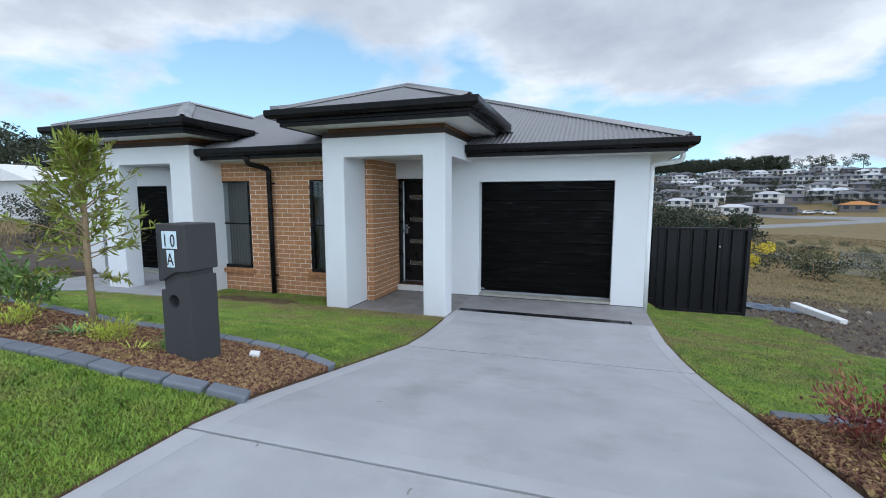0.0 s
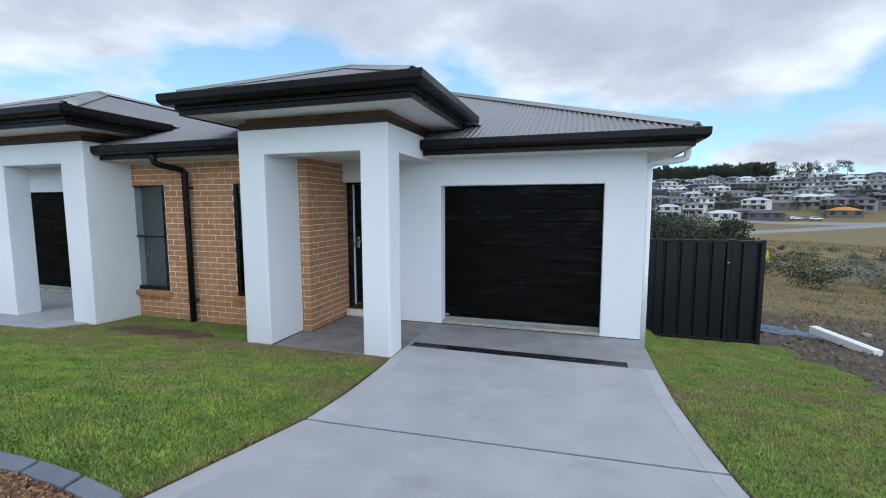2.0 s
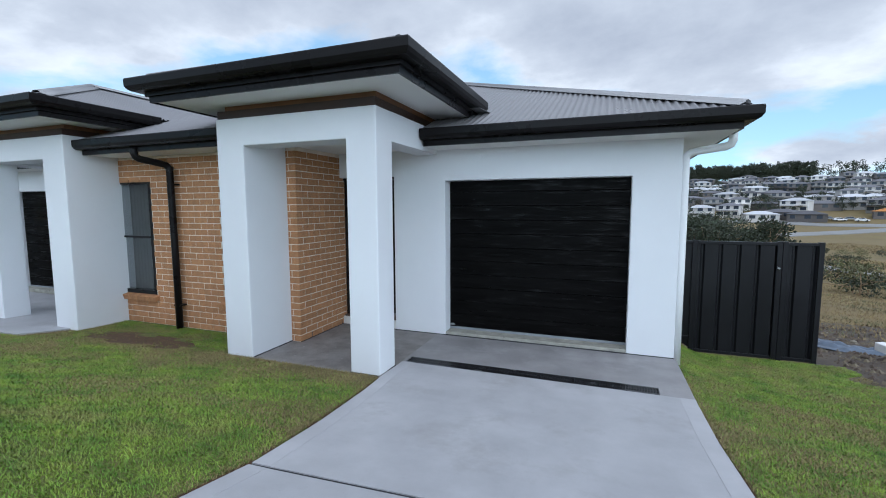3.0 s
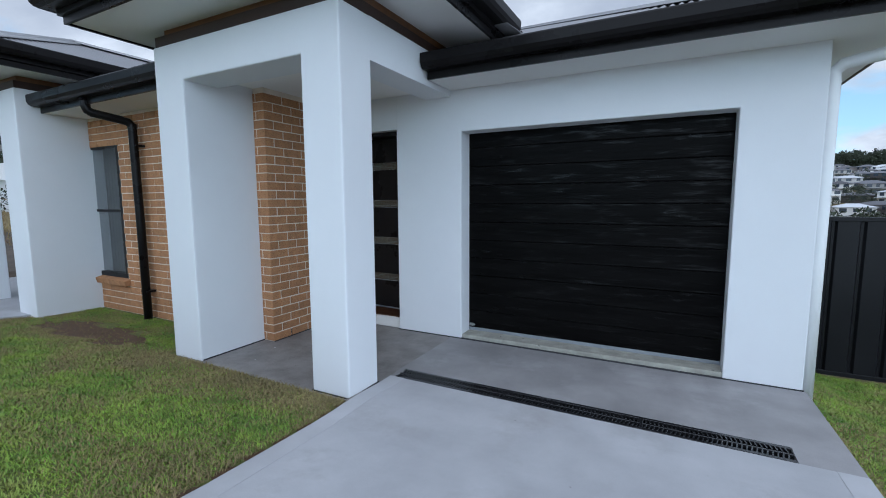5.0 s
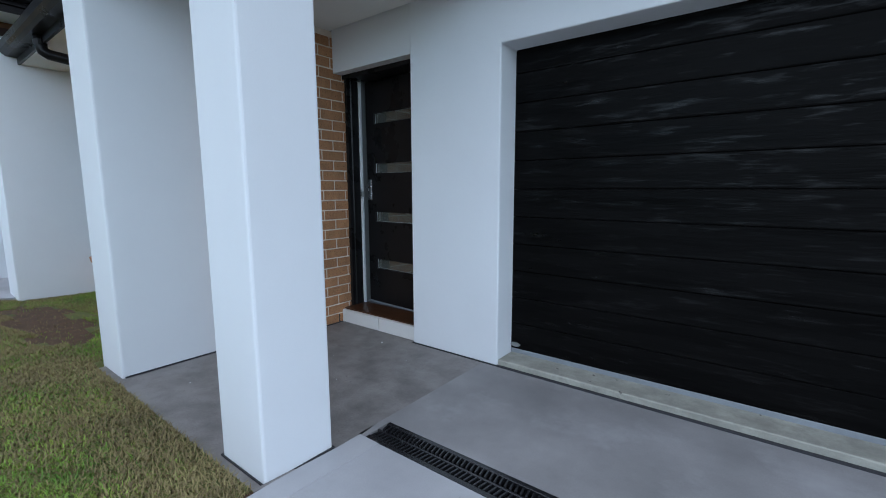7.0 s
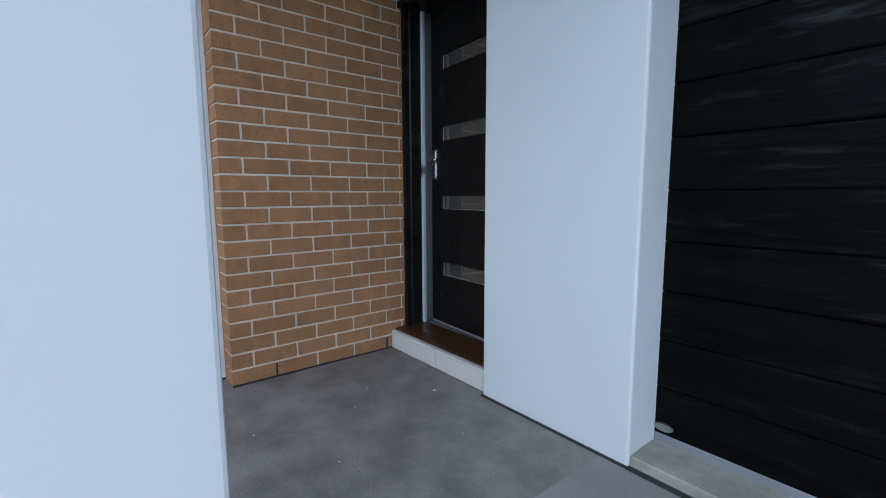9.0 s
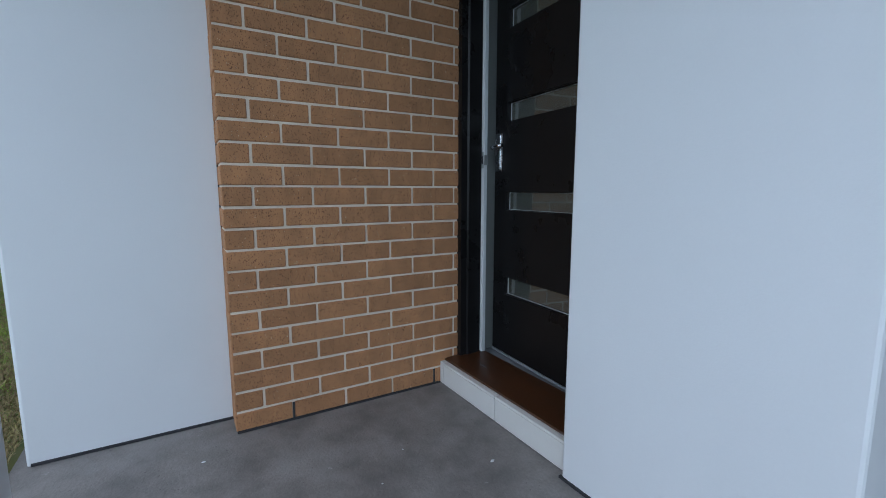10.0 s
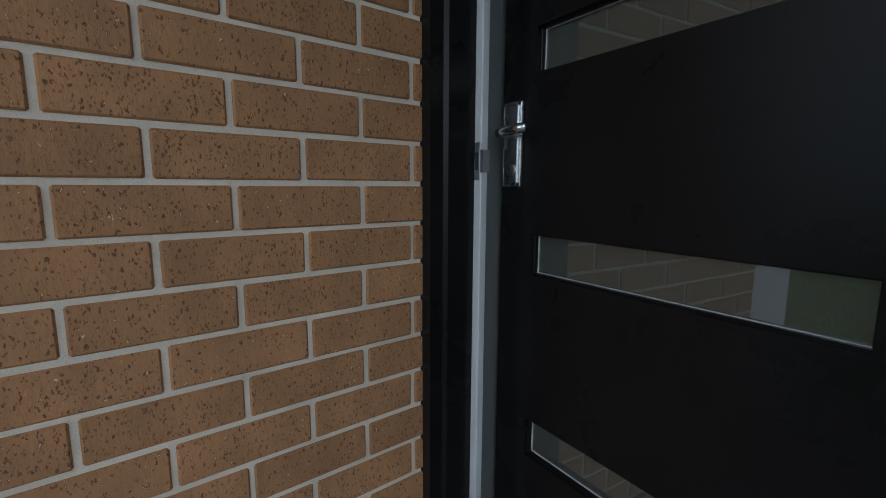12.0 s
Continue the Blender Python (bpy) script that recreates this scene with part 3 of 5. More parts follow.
def cap(a, b, parent, r=0.06):
    """A rolled ridge or hip capping."""
    a, b = Vector(a), Vector(b)
    d = (b - a).normalized()
    s = d.cross(Vector((0, 0, 1))).normalized()
    bm = bmesh.new()
    prof = [(-0.13, -0.034), (-0.09, -0.012), (-0.045, 0.0), (-0.03, 0.022), (0, 0.032), (0.03, 0.022), (0.045, 0), (0.09, -0.012), (0.13, -0.034)]
    ra = [bm.verts.new(a + s * o + Vector((0, 0, h + 0.02))) for o, h in prof]
    rb = [bm.verts.new(b + s * o + Vector((0, 0, h + 0.02))) for o, h in prof]
    for i in range(len(prof) - 1):
        bm.faces.new((ra[i], ra[i + 1], rb[i + 1], rb[i]))
    r = bmesh.ops.extrude_face_region(bm, geom=list(bm.faces))
    bmesh.ops.translate(bm, vec=(0, 0, -0.003), verts=[q for q in r["geom"] if isinstance(q, bmesh.types.BMVert)])
    return part("hip_cap", bm, CAP, parent, "paler rolled metal capping", smooth=True)


main_roof = thing("roof", "grey corrugated steel hip roof of the house", "roof", kind="structure")
XR, GE, BE = 1.515, 7.93, 6.97
RUN = 4.65
corrugated("sheet", -3.2, XR, (0, GE, EAVE), (1, 0, 0), (0, 1, 0), lambda u: 0, lambda u: min(RUN, XR - u), main_roof)
corrugated("sheet", 0, 11.0, (XR, GE, EAVE), (0, 1, 0), (-1, 0, 0), lambda u: 0, lambda u: min(u, RUN), main_roof)
corrugated("sheet", -8.1, -3.2, (0, BE, EAVE), (1, 0, 0), (0, 1, 0), lambda u: 0, lambda u: RUN, main_roof)
corrugated("sheet", -13.0, -8.1, (0, GE, EAVE), (1, 0, 0), (0, 1, 0), lambda u: 0, lambda u: max(0.002, min(RUN, u + 13.0)), main_roof)
part("back_sheet", prism([(GE + RUN, EAVE + PITCH * RUN - 0.02), (21.3, 2.62), (21.3, 2.55), (GE + RUN, EAVE + PITCH * RUN - 0.1)], "x", -9, XR - RUN), ROOF, main_roof)
part("back_sheet", prism([(BE + RUN, EAVE + PITCH * RUN - 0.01), (GE + RUN, EAVE + PITCH * RUN - 0.01), (GE + RUN, EAVE + PITCH * RUN - 0.1), (BE + RUN, EAVE + PITCH * RUN - 0.1)], "x", -9, -3.2), ROOF, main_roof)
cap((XR - 0.10, GE + 0.10, EAVE + PITCH * 0.10), (XR - RUN, GE + RUN, EAVE + PITCH * RUN), main_roof)
cap((XR - RUN, GE + RUN, EAVE + PITCH * RUN), (-8.4, GE + RUN, EAVE + PITCH * RUN), main_roof)

# one squared gutter with a rolled lip over a fascia board
GUT = [(0, 0.0), (0.012, 0.0), (0.012, -0.02), (0.105, -0.05), (0.118, -0.06), (0.118, 0.0), (0.125, 0.012), (0.132, 0.0), (0.130, -0.07), (0.112, -0.10), (0.085, -0.118), (0.012, -0.118), (0, -0.118)]


def eaves(name, label, path, top, fascia_drop, parent_kind="structure"):
    g = thing(name, label, "gutter", kind=parent_kind)
    pts = [(x, y, top) for x, y in path]
    part("gutter", sweep(GUT, pts), GUTTER, g, smooth=False)
    part("fascia", sweep([(0.0, -0.02), (0.0, -fascia_drop), (-0.022, -fascia_drop), (-0.022, -0.02)], pts), GUTTER, g)
    return g


eaves("garage_gutter", "black metal gutter and fascia along the garage eave", [(-1.995, GE + 0.10), (XR - 0.12, GE + 0.10), (XR - 0.12, 20.9)], EAVE, 0.185)
eaves("bedroom_gutter", "black metal gutter and fascia above the brick wall", [(-6.88, BE + 0.10), (-4.105, BE + 0.10)], EAVE, 0.185)


def soffit(name, label, *boxes):
    return tagged(part(name, merge(*[boxed(*b) for b in boxes]), SOFFIT), label, "soffit", kind="structure")


soffit("soffit_garage", "white eave lining above the garage", (-2.0, XR - 0.14, GE + 0.12, GY, 2.525, 2.535), (0.945, XR - 0.14, GY, 20.9, 2.525, 2.535))
soffit("soffit_bedroom", "white eave lining above the brick wall", (-6.9, -4.10, BE + 0.12, BY, 2.525, 2.535))


def portico_roof(name, label, x0, x1, y0, ymeet):
    """Hipped corrugated roof over a portico; x0, x1, y0 are the gutter's outer edge."""
    top = 3.135
    g = 0.125
    a0, a1, b0 = x0 + g, x1 - g, y0 + g
    r = thing(name, label, "roof", kind="structure")
    half = (a1 - a0) / 2 + 0.06
    cx = (a0 + a1) / 2
    e0, e1, f0 = a0 - 0.06, a1 + 0.06, b0 - 0.06
    pit = PITCH * 1.03
    corrugated("sheet", e0, e1, (0, f0, top), (1, 0, 0), (0, 1, 0), lambda u: 0, lambda u: max(0.002, half - abs(u - cx)), r)
    corrugated("sheet", 0, 4.6, (e1, f0, top), (0, 1, 0), (-1, 0, 0), lambda u: 0, lambda u: min(u, half), r)
    corrugated("sheet", 0, 4.6, (e0, f0, top), (0, 1, 0), (1, 0, 0), lambda u: 0, lambda u: min(u, half), r)
    apex = (cx, f0 + half, top + PITCH * half)
    cap((e0 + 0.08, f0 + 0.08, top + PITCH * 0.08), apex, r)
    cap((e1 - 0.08, f0 + 0.08, top + PITCH * 0.08), apex, r)
    cap(apex, (cx, f0 + 4.6, top + PITCH * half), r)
    pts = [(a0, ymeet, top), (a0, b0, top), (a1, b0, top), (a1, ymeet, top)]
    part("gutter", sweep(GUT, pts), GUTTER, r, "black metal gutter")
    part("fascia", sweep([(0.0, -0.02), (0.0, -0.16), (-0.03, -0.165), (-0.03, -0.225), (-0.055, -0.225), (-0.055, -0.02)], pts), GUTTER, r, "stepped black fascia")
    part("soffit", boxed(a0 + 0.04, a1 - 0.04, b0 + 0.04, ymeet, 2.925, 2.937), SOFFIT, r, "white soffit lining")
    return r


portico_roof("portico_roof", "grey corrugated hip roof with black gutter over the portico", -4.695, -1.358, 6.245, 8.72)
portico_roof("portico_roof_neighbour", "grey corrugated hip roof over the attached unit's portico", -9.82, -6.28, 6.2, 7.85)

# flashing where the portico roofs die into the main roof
part("valley_flashing", prism([(-1.50, 8.35), (-1.36, 8.35), (-1.30, 8.80), (-1.50, 8.80)], "z", 3.0, 3.004), CAP, main_roof)


# ---- pipes ----
def downpipe():
    p = thing("downpipe", "black round downpipe bracketed to the brick wall", "downpipe")
    path = [(-5.80, 7.06, 2.60), (-5.80, 7.06, 2.50), (-5.79, 7.075, 2.455), (-5.775, 7.11, 2.43), (-5.70, 7.36, 2.385), (-5.68, 7.42, 2.37), (-5.672, 7.452, 2.335), (-5.67, 7.46, 2.29), (-5.665, 7.465, 1.2), (-5.66, 7.465, 0.0)]
    part("pipe", tube(path, 0.047, 14), GUTTER, p, smooth=True)
    for z in (2.1, 0.35):
        part("bracket", boxed(-5.725, -5.60, 7.44, 7.552, z - 0.012, z + 0.012, bevel=0.003), GUTTER, p)
    for k in (2.30, 2.50):
        part("collar", tube([(-5.80 if k > 2.4 else -5.67, 7.06 if k > 2.4 else 7.46, k), (-5.80 if k > 2.4 else -5.67, 7.06 if k > 2.4 else 7.46, k + 0.05)], 0.051, 14), GUTTER, p)


def white_downpipe():
    p = thing("downpipe", "white round downpipe at the garage corner", "downpipe")
    x, y = 0.985, 8.60
    path = [(1.40, 8.45, 2.60), (1.40, 8.45, 2.47), (1.385, 8.46, 2.425), (1.34, 8.475, 2.405), (1.10, 8.555, 2.38), (1.03, 8.58, 2.37), (x, y, 2.33), (x, y, 2.25), (x, y, 1.0), (x, y, -0.12)]
    part("pipe", tube(path, 0.043, 14), WHITE_PIPE, p, smooth=True)
    part("bracket", boxed(0.935, 1.0, 8.57, 8.63, 1.5, 1.53, bevel=0.003), WHITE_PIPE, p)


downpipe()
white_downpipe()


# ---- garage doors ----
def garage_door(name, label, x0, x1, y, z0, z1, sections, badge):
    d = thing(name, label, "garage door")
    h = (z1 - z0) / sections
    w = x1 - x0
    for k in range(sections):
        a, b = z0 + k * h + 0.001, z0 + (k + 1) * h - 0.001
        pts = [(y, a + 0.004), (y - 0.0008, a + 0.010), (y, a + 0.02), (y, b - 0.003), (y + 0.003, b), (y + 0.03, b), (y + 0.03, a), (y + 0.004, a)]
        part("panel", prism(pts, "x", x0, x1), DOORBLACK, d)
    part("bottom_seal", boxed(x0, x1, y - 0.003, y + 0.02, z0 - 0.03, z0 + 0.004, bevel=0.004), GALV, d, "grey rubber bottom seal")
    if badge:
        bm = bmesh.new()
        bmesh.ops.create_cone(bm, cap_ends=True, segments=24, radius1=1, radius2=0.9, depth=0.01)
        bmesh.ops.transform(bm, matrix=Matrix.Translation((x0 + 0.055, y - 0.006, z0 + 0.035)) @ Matrix.Rotation(radians(90), 4, "X") @ Matrix.Diagonal((0.038, 0.016, 1, 1)), verts=bm.verts)
        part("badge", bm, STEEL, d, "small oval metal badge")
    return d


garage_door("garage_door", "black wood-grained sectional garage door, closed", -1.905, 0.45, 8.708, 0.075, 2.16, 11, True)
sill = tagged(part("garage_sill", boxed(-1.885, 0.43, 8.518, 8.72, -0.08, 0.048, bevel=0.006), CONC_SILL), "pale stained concrete sill under the garage door", "sill", kind="structure")
tagged(part("sill_joint", boxed(-1.885, 0.43, 8.500, 8.519, -0.06, 0.010), JOINT), "dark gap between driveway and sill", "joint", kind="structure")
garage_door("garage_door", "black sectional garage door of the attached unit", -11.82, -9.48, 8.708, 0.075, 2.16, 11, False)
tagged(part("wall_neighbour", prism([(-12.3, -0.1), (-11.8, -0.1), (-11.8, 2.12), (-9.5, 2.12), (-9.5, -0.1), (-8.72, -0.1), (-8.72, 2.2), (-7.6, 2.2), (-7.6, TOP), (-12.3, TOP)], "y", GY, 8.75), RENDER), "white rendered wall round the attached unit's garage", "wall", kind="structure")
tagged(part("door_neighbour", boxed(-8.72, -7.6, 8.78, 8.83, 0.1, 2.2), BLACK), "black front door of the attached unit", "door", kind="structure")
tagged(part("wall_party", boxed(-7.75, -7.6, BY + 0.1, 8.8, -0.1, TOP), RENDER), "return wall of the attached unit's porch", "wall", kind="structure")
tagged(part("wall_west", boxed(-12.3, -12.06, 8.75, 21, -0.3, TOP), RENDER), "side wall of the attached unit", "wall", kind="structure")
tagged(part("neighbour_sill", boxed(-11.8, -9.5, 8.518, 8.72, -0.08, 0.048, bevel=0.006), CONC_SILL), "pale concrete sill of the attached garage", "sill", kind="structure")
eaves("neighbour_gutter", "black metal gutter and fascia along the attached garage", [(-12.88, GE + 0.10), (-9.42, GE + 0.10)], EAVE, 0.185)
soffit("soffit_neighbour", "white eave lining of the attached garage", (-12.9, -9.4, GE + 0.12, GY, 2.525, 2.535))


# dark sealant along the foot of the walls
def foot_line(name, label, *boxes):
    return tagged(part(name, merge(*[boxed(*b) for b in boxes]), JOINT), label, "joint", kind="structure")


foot_line("wall_foot_joint", "thin dark gap along the foot of the rendered walls",
          (-2.66, -1.88, 8.502, 8.5125, 0.0, 0.009), (0.425, 0.95, 8.502, 8.5125, 0.0, 0.009),
          (-3.709, -3.699, 6.87, 7.55, 0.0, 0.010), (-2.366, -1.995, 6.848, 6.8565, -0.01, 0.008),
          (-2.0035, -1.994, 6.86, 7.206, 0.0, 0.009), (-2.364, -1.996, 7.199, 7.208, 0.0, 0.009), (-2.366, -2.357, 6.86, 7.2, 0.0, 0.009),
          (-3.565, -3.551, 7.552, 8.56, 0.0, 0.007))


def neighbour_drive():
    d = thing("neighbour_driveway", "grey concrete driveway of the attached unit", "driveway", kind="structure")
    bm = bmesh.new()
    ys = np.linspace(-3.2, 8.36, 60)
    rows = []
    for y in ys:
        a = -11.1
        b = -8.65 if y < 6.2 else -7.05
        rows.append([bm.verts.new((a + (b - a) * k / 4, y, gz(a + (b - a) * k / 4, y) + 0.025)) for k in range(5)])
    for p, q in zip(rows, rows[1:]):
        for k in range(4):
            bm.faces.new((p[k], p[k + 1], q[k + 1], q[k]))
    e = bmesh.ops.extrude_face_region(bm, geom=list(bm.faces))
    bmesh.ops.translate(bm, vec=(0, 0, -0.12), verts=[v for v in e["geom"] if isinstance(v, bmesh.types.BMVert)])
    bmesh.ops.recalc_face_normals(bm, faces=bm.faces)
    part("slab", bm, CONC, d)


neighbour_drive()


# ---- windows ----
def window(name, label, x0, x1, z0, z1, y):
    w = thing(name, label, "window", kind="structure")
    f = 0.06
    for a in ((x0, x0 + f, z0, z1), (x1 - f, x1, z0, z1)):
        part("frame_jamb", boxed(a[0], a[1], y, y + 0.07, a[2], a[3], bevel=0.003), BLACK, w)
    for a in ((z0, z0 + f), (z1 - f, z1)):
        part("frame_rail", boxed(x0 + f, x1 - f, y, y + 0.07, a[0], a[1], bevel=0.003), BLACK, w)
    zm = z0 + (z1 - z0) * 0.505
    part("sash_rail", boxed(x0 + f, x1 - f, y + 0.01, y + 0.05, zm - 0.016, zm + 0.016, bevel=0.003), BLACK, w)
    for a, b, dy in ((z0 + f, zm - 0.016, 0.036), (zm + 0.016, z1 - f, 0.022)):
        g = part("pane", boxed(x0 + f, x1 - f, y + dy, y + dy + 0.004, a, b), WINGLASS, w)
        g.visible_shadow = False
    bm = bmesh.new()
    n = 60
    lo, hi = [], []
    for k in range(n + 1):
        x = x0 + 0.05 + (x1 - x0 - 0.1) * k / n
        yy = y + 0.16 + 0.018 * math.sin(k * 0.95)
        lo.append(bm.verts.new((x, yy, z0 - 0.05)))
        hi.append(bm.verts.new((x, yy, z1 + 0.05)))
    for k in range(int(n * 0.0), n):
        bm.faces.new((lo[k], lo[k + 1], hi[k + 1], hi[k]))
    tagged(part("curtain", bm, CURTAIN, smooth=True), "grey pleated curtain behind the window glass", "curtain")
    return w


window("window_1", "black aluminium double-hung window in the brick wall, shut", -6.955, -6.215, 0.45, 2.19, 7.556)
window("window_2", "black aluminium double-hung window beside the portico, shut", -4.857, -4.115, 0.45, 2.19, 7.556)
tagged(part("wall_inner", boxed(-7.1, -3.75, 8.0, 8.06, 0, 2.6), INNER), "plain inner wall behind the windows", "wall", kind="structure")


# ---- front door ----
def front_door():
    fr = thing("door_frame", "black painted timber door frame with a pale inner rebate", "door frame", kind="structure")
    part("jamb", prism([(-3.58, 8.65), (-3.53, 8.65), (-3.53, 8.685), (-3.52, 8.692), (-3.52, 8.768), (-3.58, 8.768)], "z", 0.11, 2.20), BLACK, fr)
    part("rebate", boxed(-3.58, -3.499, 8.769, 8.790, 0.143, 2.18, bevel=0.002), FRAMEWHITE, fr, "pale primed edge of the jamb")
    # inner rebate: its dark grey stands in for shade
    part("rebate", boxed(-3.58, -3.535, 8.791, 8.95, 0.14, 2.18), JAMB_SHADE, fr, "rebate of the jamb, shade put into its grey")
    part("jamb", boxed(-2.695, -2.60, 8.66, 8.83, 0.11, 2.20, bevel=0.003), BLACK, fr)
    part("head", boxed(-3.56, -2.60, 8.62, 8.80, 2.165, 2.205, bevel=0.003), BLACK, fr)
    part("timber_sill", prism([(8.567, 0.112), (8.567, 0.128), (8.785, 0.142), (8.795, 0.142), (8.795, 0.10), (8.58, 0.10)], "x", -3.555, -2.655), DARKSILL, fr, "brown varnished timber sill")
    part("threshold", boxed(-3.55, -2.70, 8.796, 8.96, 0.091, 0.131, bevel=0.003), GALV, fr, "grey metal threshold behind the sill")
    strike = part("strike_plate", merge(boxed(-3.519, -3.501, 8.7665, 8.7695, 1.128, 1.212, bevel=0.001), boxed(-3.501, -3.492, 8.768, 8.7885, 1.145, 1.195)), STEEL, fr, "dull steel strike plate")
    part("strike_hole", boxed(-3.516, -3.505, 8.7655, 8.768, 1.150, 1.190, bevel=0.001), JOINT, strike)

    leaf = thing("front_door", "black front door with four glass strips, standing slightly ajar", "door", (-2.70, 8.795, 0))
    leaf.rotation_euler = (0, 0, radians(-4.0))
    # the leaf runs from the hinge towards -x; local y is its depth
    W, T, Z0, Z1 = 0.815, 0.040, 0.155, 2.165
    gx0, gx1 = -0.713, -0.137
    strips = [0.472, 0.914, 1.356, 1.798]
    H = 0.094
    part("stile", boxed(-W, gx0, 0, T, Z0, Z1), BLACK, leaf)
    part("stile", boxed(gx1, 0, 0, T, Z0, Z1), BLACK, leaf)
    zs = [Z0] + [v for s in strips for v in (s, s + H)] + [Z1]
    for k in range(0, len(zs), 2):
        part("rail", boxed(gx0, gx1, 0.0, T, zs[k], zs[k + 1]), BLACK, leaf)
    for s in strips:
        pane = part("pane", boxed(gx0 + 0.001, gx1 - 0.001, 0.024, 0.030, s + 0.001, s + H - 0.001), DOORGLASS, leaf, "smoky glass strip")
        for a, b, c, e in ((gx0, gx1, s - 0.004, s + 0.004), (gx0, gx1, s + H - 0.004, s + H + 0.004), (gx0 - 0.004, gx0 + 0.004, s + 0.004, s + H - 0.004), (gx1 - 0.004, gx1 + 0.004, s + 0.004, s + H - 0.004)):
            part("bead", boxed(a, b, 0.010, 0.0235, c, e, bevel=0.0015), BLACK, pane)
        for a, b, c, e in ((gx0 + 0.004, gx1 - 0.004, s + 0.004, s + 0.0052), (gx0 + 0.004, gx1 - 0.004, s + H - 0.0052, s + H - 0.004), (gx0 + 0.004, gx0 + 0.0052, s + 0.0052, s + H - 0.0052), (gx1 - 0.0052, gx1 - 0.004, s + 0.0052, s + H - 0.0052)):
            part("sealant", boxed(a, b, 0.0205, 0.0238, c, e), FRAMEWHITE, pane, "thin pale sealant line")
    part("weather_strip", boxed(-W, 0, -0.004, T - 0.01, Z0 - 0.012, Z0 - 0.001), GALV, leaf)
    hx = -0.775
    plate = part("lock_plate", merge(boxed(hx - 0.031, hx + 0.031, -0.009, 0.0, 1.112, 1.304, bevel=0.004, seg=2), boxed(hx - 0.024, hx + 0.024, -0.013, -0.008, 1.120, 1.296, bevel=0.003)), CHROME, leaf, "satin chrome lock plate")
    part("lever", merge(tube([(hx, -0.010, 1.232), (hx, -0.045, 1.232)], 0.010, 14), tube([(hx - 0.004, -0.045, 1.232), (hx + 0.02, -0.050, 1.233), (hx + 0.06, -0.053, 1.235), (hx + 0.088, -0.049, 1.236)], 0.0105, 12)), CHROME, plate, "chrome lever handle", smooth=True)
    part("cylinder", tube([(hx + 0.004, -0.010, 1.152), (hx + 0.004, -0.019, 1.152)], 0.015, 20), CHROME, plate, "chrome key cylinder", smooth=False)
    part("keyhole", boxed(hx + 0.003, hx + 0.005, -0.0205, -0.018, 1.145, 1.159), JOINT, plate)
    for z in (1.120, 1.296):
        part("screw", tube([(hx + 0.02, -0.012, z), (hx + 0.02, -0.0145, z)], 0.0035, 10), STEEL, plate)


front_door()
step = thing("tiled_step", "white tiled step below the front door", "step", kind="structure")
part("core", boxed(-3.56, -2.655, 8.552, 8.70, -0.05, 0.10), JOINT, step)
for a, b in ((-3.555, -3.525), (-3.521, -3.085), (-3.081, -2.655)):
    part("tile", boxed(a, b, 8.538, 8.550, 0.004, 0.106, bevel=0.002), TILE, step)
    part("tile", boxed(a, b, 8.538, 8.66, 0.1065, 0.118, bevel=0.003), TILE, step)


# ---- fence ----
def fence():
    f = thing("side_fence", "charcoal ribbed steel fence with a gate, shut", "fence")
    y, zt = 10.5, 1.245
    x0, x1 = 0.94, 3.02

    def sheet(name, a, b, parent, yy):
        pts = []
        u = a
        k = 0
        while u < b - 1e-6:
            w = 0.235
            for d, q in ((0.0, 0.0), (0.050, 0.0), (0.068, 0.032), (0.092, 0.032), (0.110, 0.0)):
                if u + d < b:
                    pts.append((u + d, yy + q))
            u += w
        pts.append((b, yy))
        bm = bmesh.new()
        lo = [bm.verts.new((p, q, gz(p, y) - 0.02 + 0.05)) for p, q in pts]
        hi = [bm.verts.new((p, q, zt - 0.03)) for p, q in pts]
        for i in range(len(pts) - 1):
            bm.faces.new((lo[i], lo[i + 1], hi[i + 1], hi[i]))
        e = bmesh.ops.extrude_face_region(bm, geom=list(bm.faces))
        bmesh.ops.translate(bm, vec=(0, 0.003, 0), verts=[v for v in e["geom"] if isinstance(v, bmesh.types.BMVert)])
        return part(name, bm, FENCE, parent)

    posts = [1.43, 2.50, 2.568, 2.985]
    sheet("panel", x0, 1.40, f, y)
    sheet("gate_panel", 1.455, 2.47, f, y - 0.01)
    sheet("panel", 2.60, 2.96, f, y)
    for x in posts:
        part("post", boxed(x - 0.032, x + 0.032, y - 0.03, y + 0.035, gz(x, y) - 0.25, zt + 0.012, bevel=0.004), FENCE, f)
    for a, b in ((x0, 1.40), (1.465, 2.47), (2.60, 2.955)):
        part("top_rail", boxed(a, b, y - 0.022, y + 0.035, zt - 0.045, zt, bevel=0.004), FENCE, f)
        part("bottom_rail", boxed(a, b, y - 0.022, y + 0.035, gz((a + b) / 2, y) + 0.02, gz((a + b) / 2, y) + 0.065, bevel=0.004), FENCE, f)
    part("gate_latch", merge(boxed(2.48, 2.515, y - 0.042, y - 0.02, 0.865, 0.885, bevel=0.004), tube([(2.475, y - 0.045, 0.90), (2.50, y - 0.047, 0.86)], 0.005, 8)), STEEL, f, "grey metal gate latch")


fence()


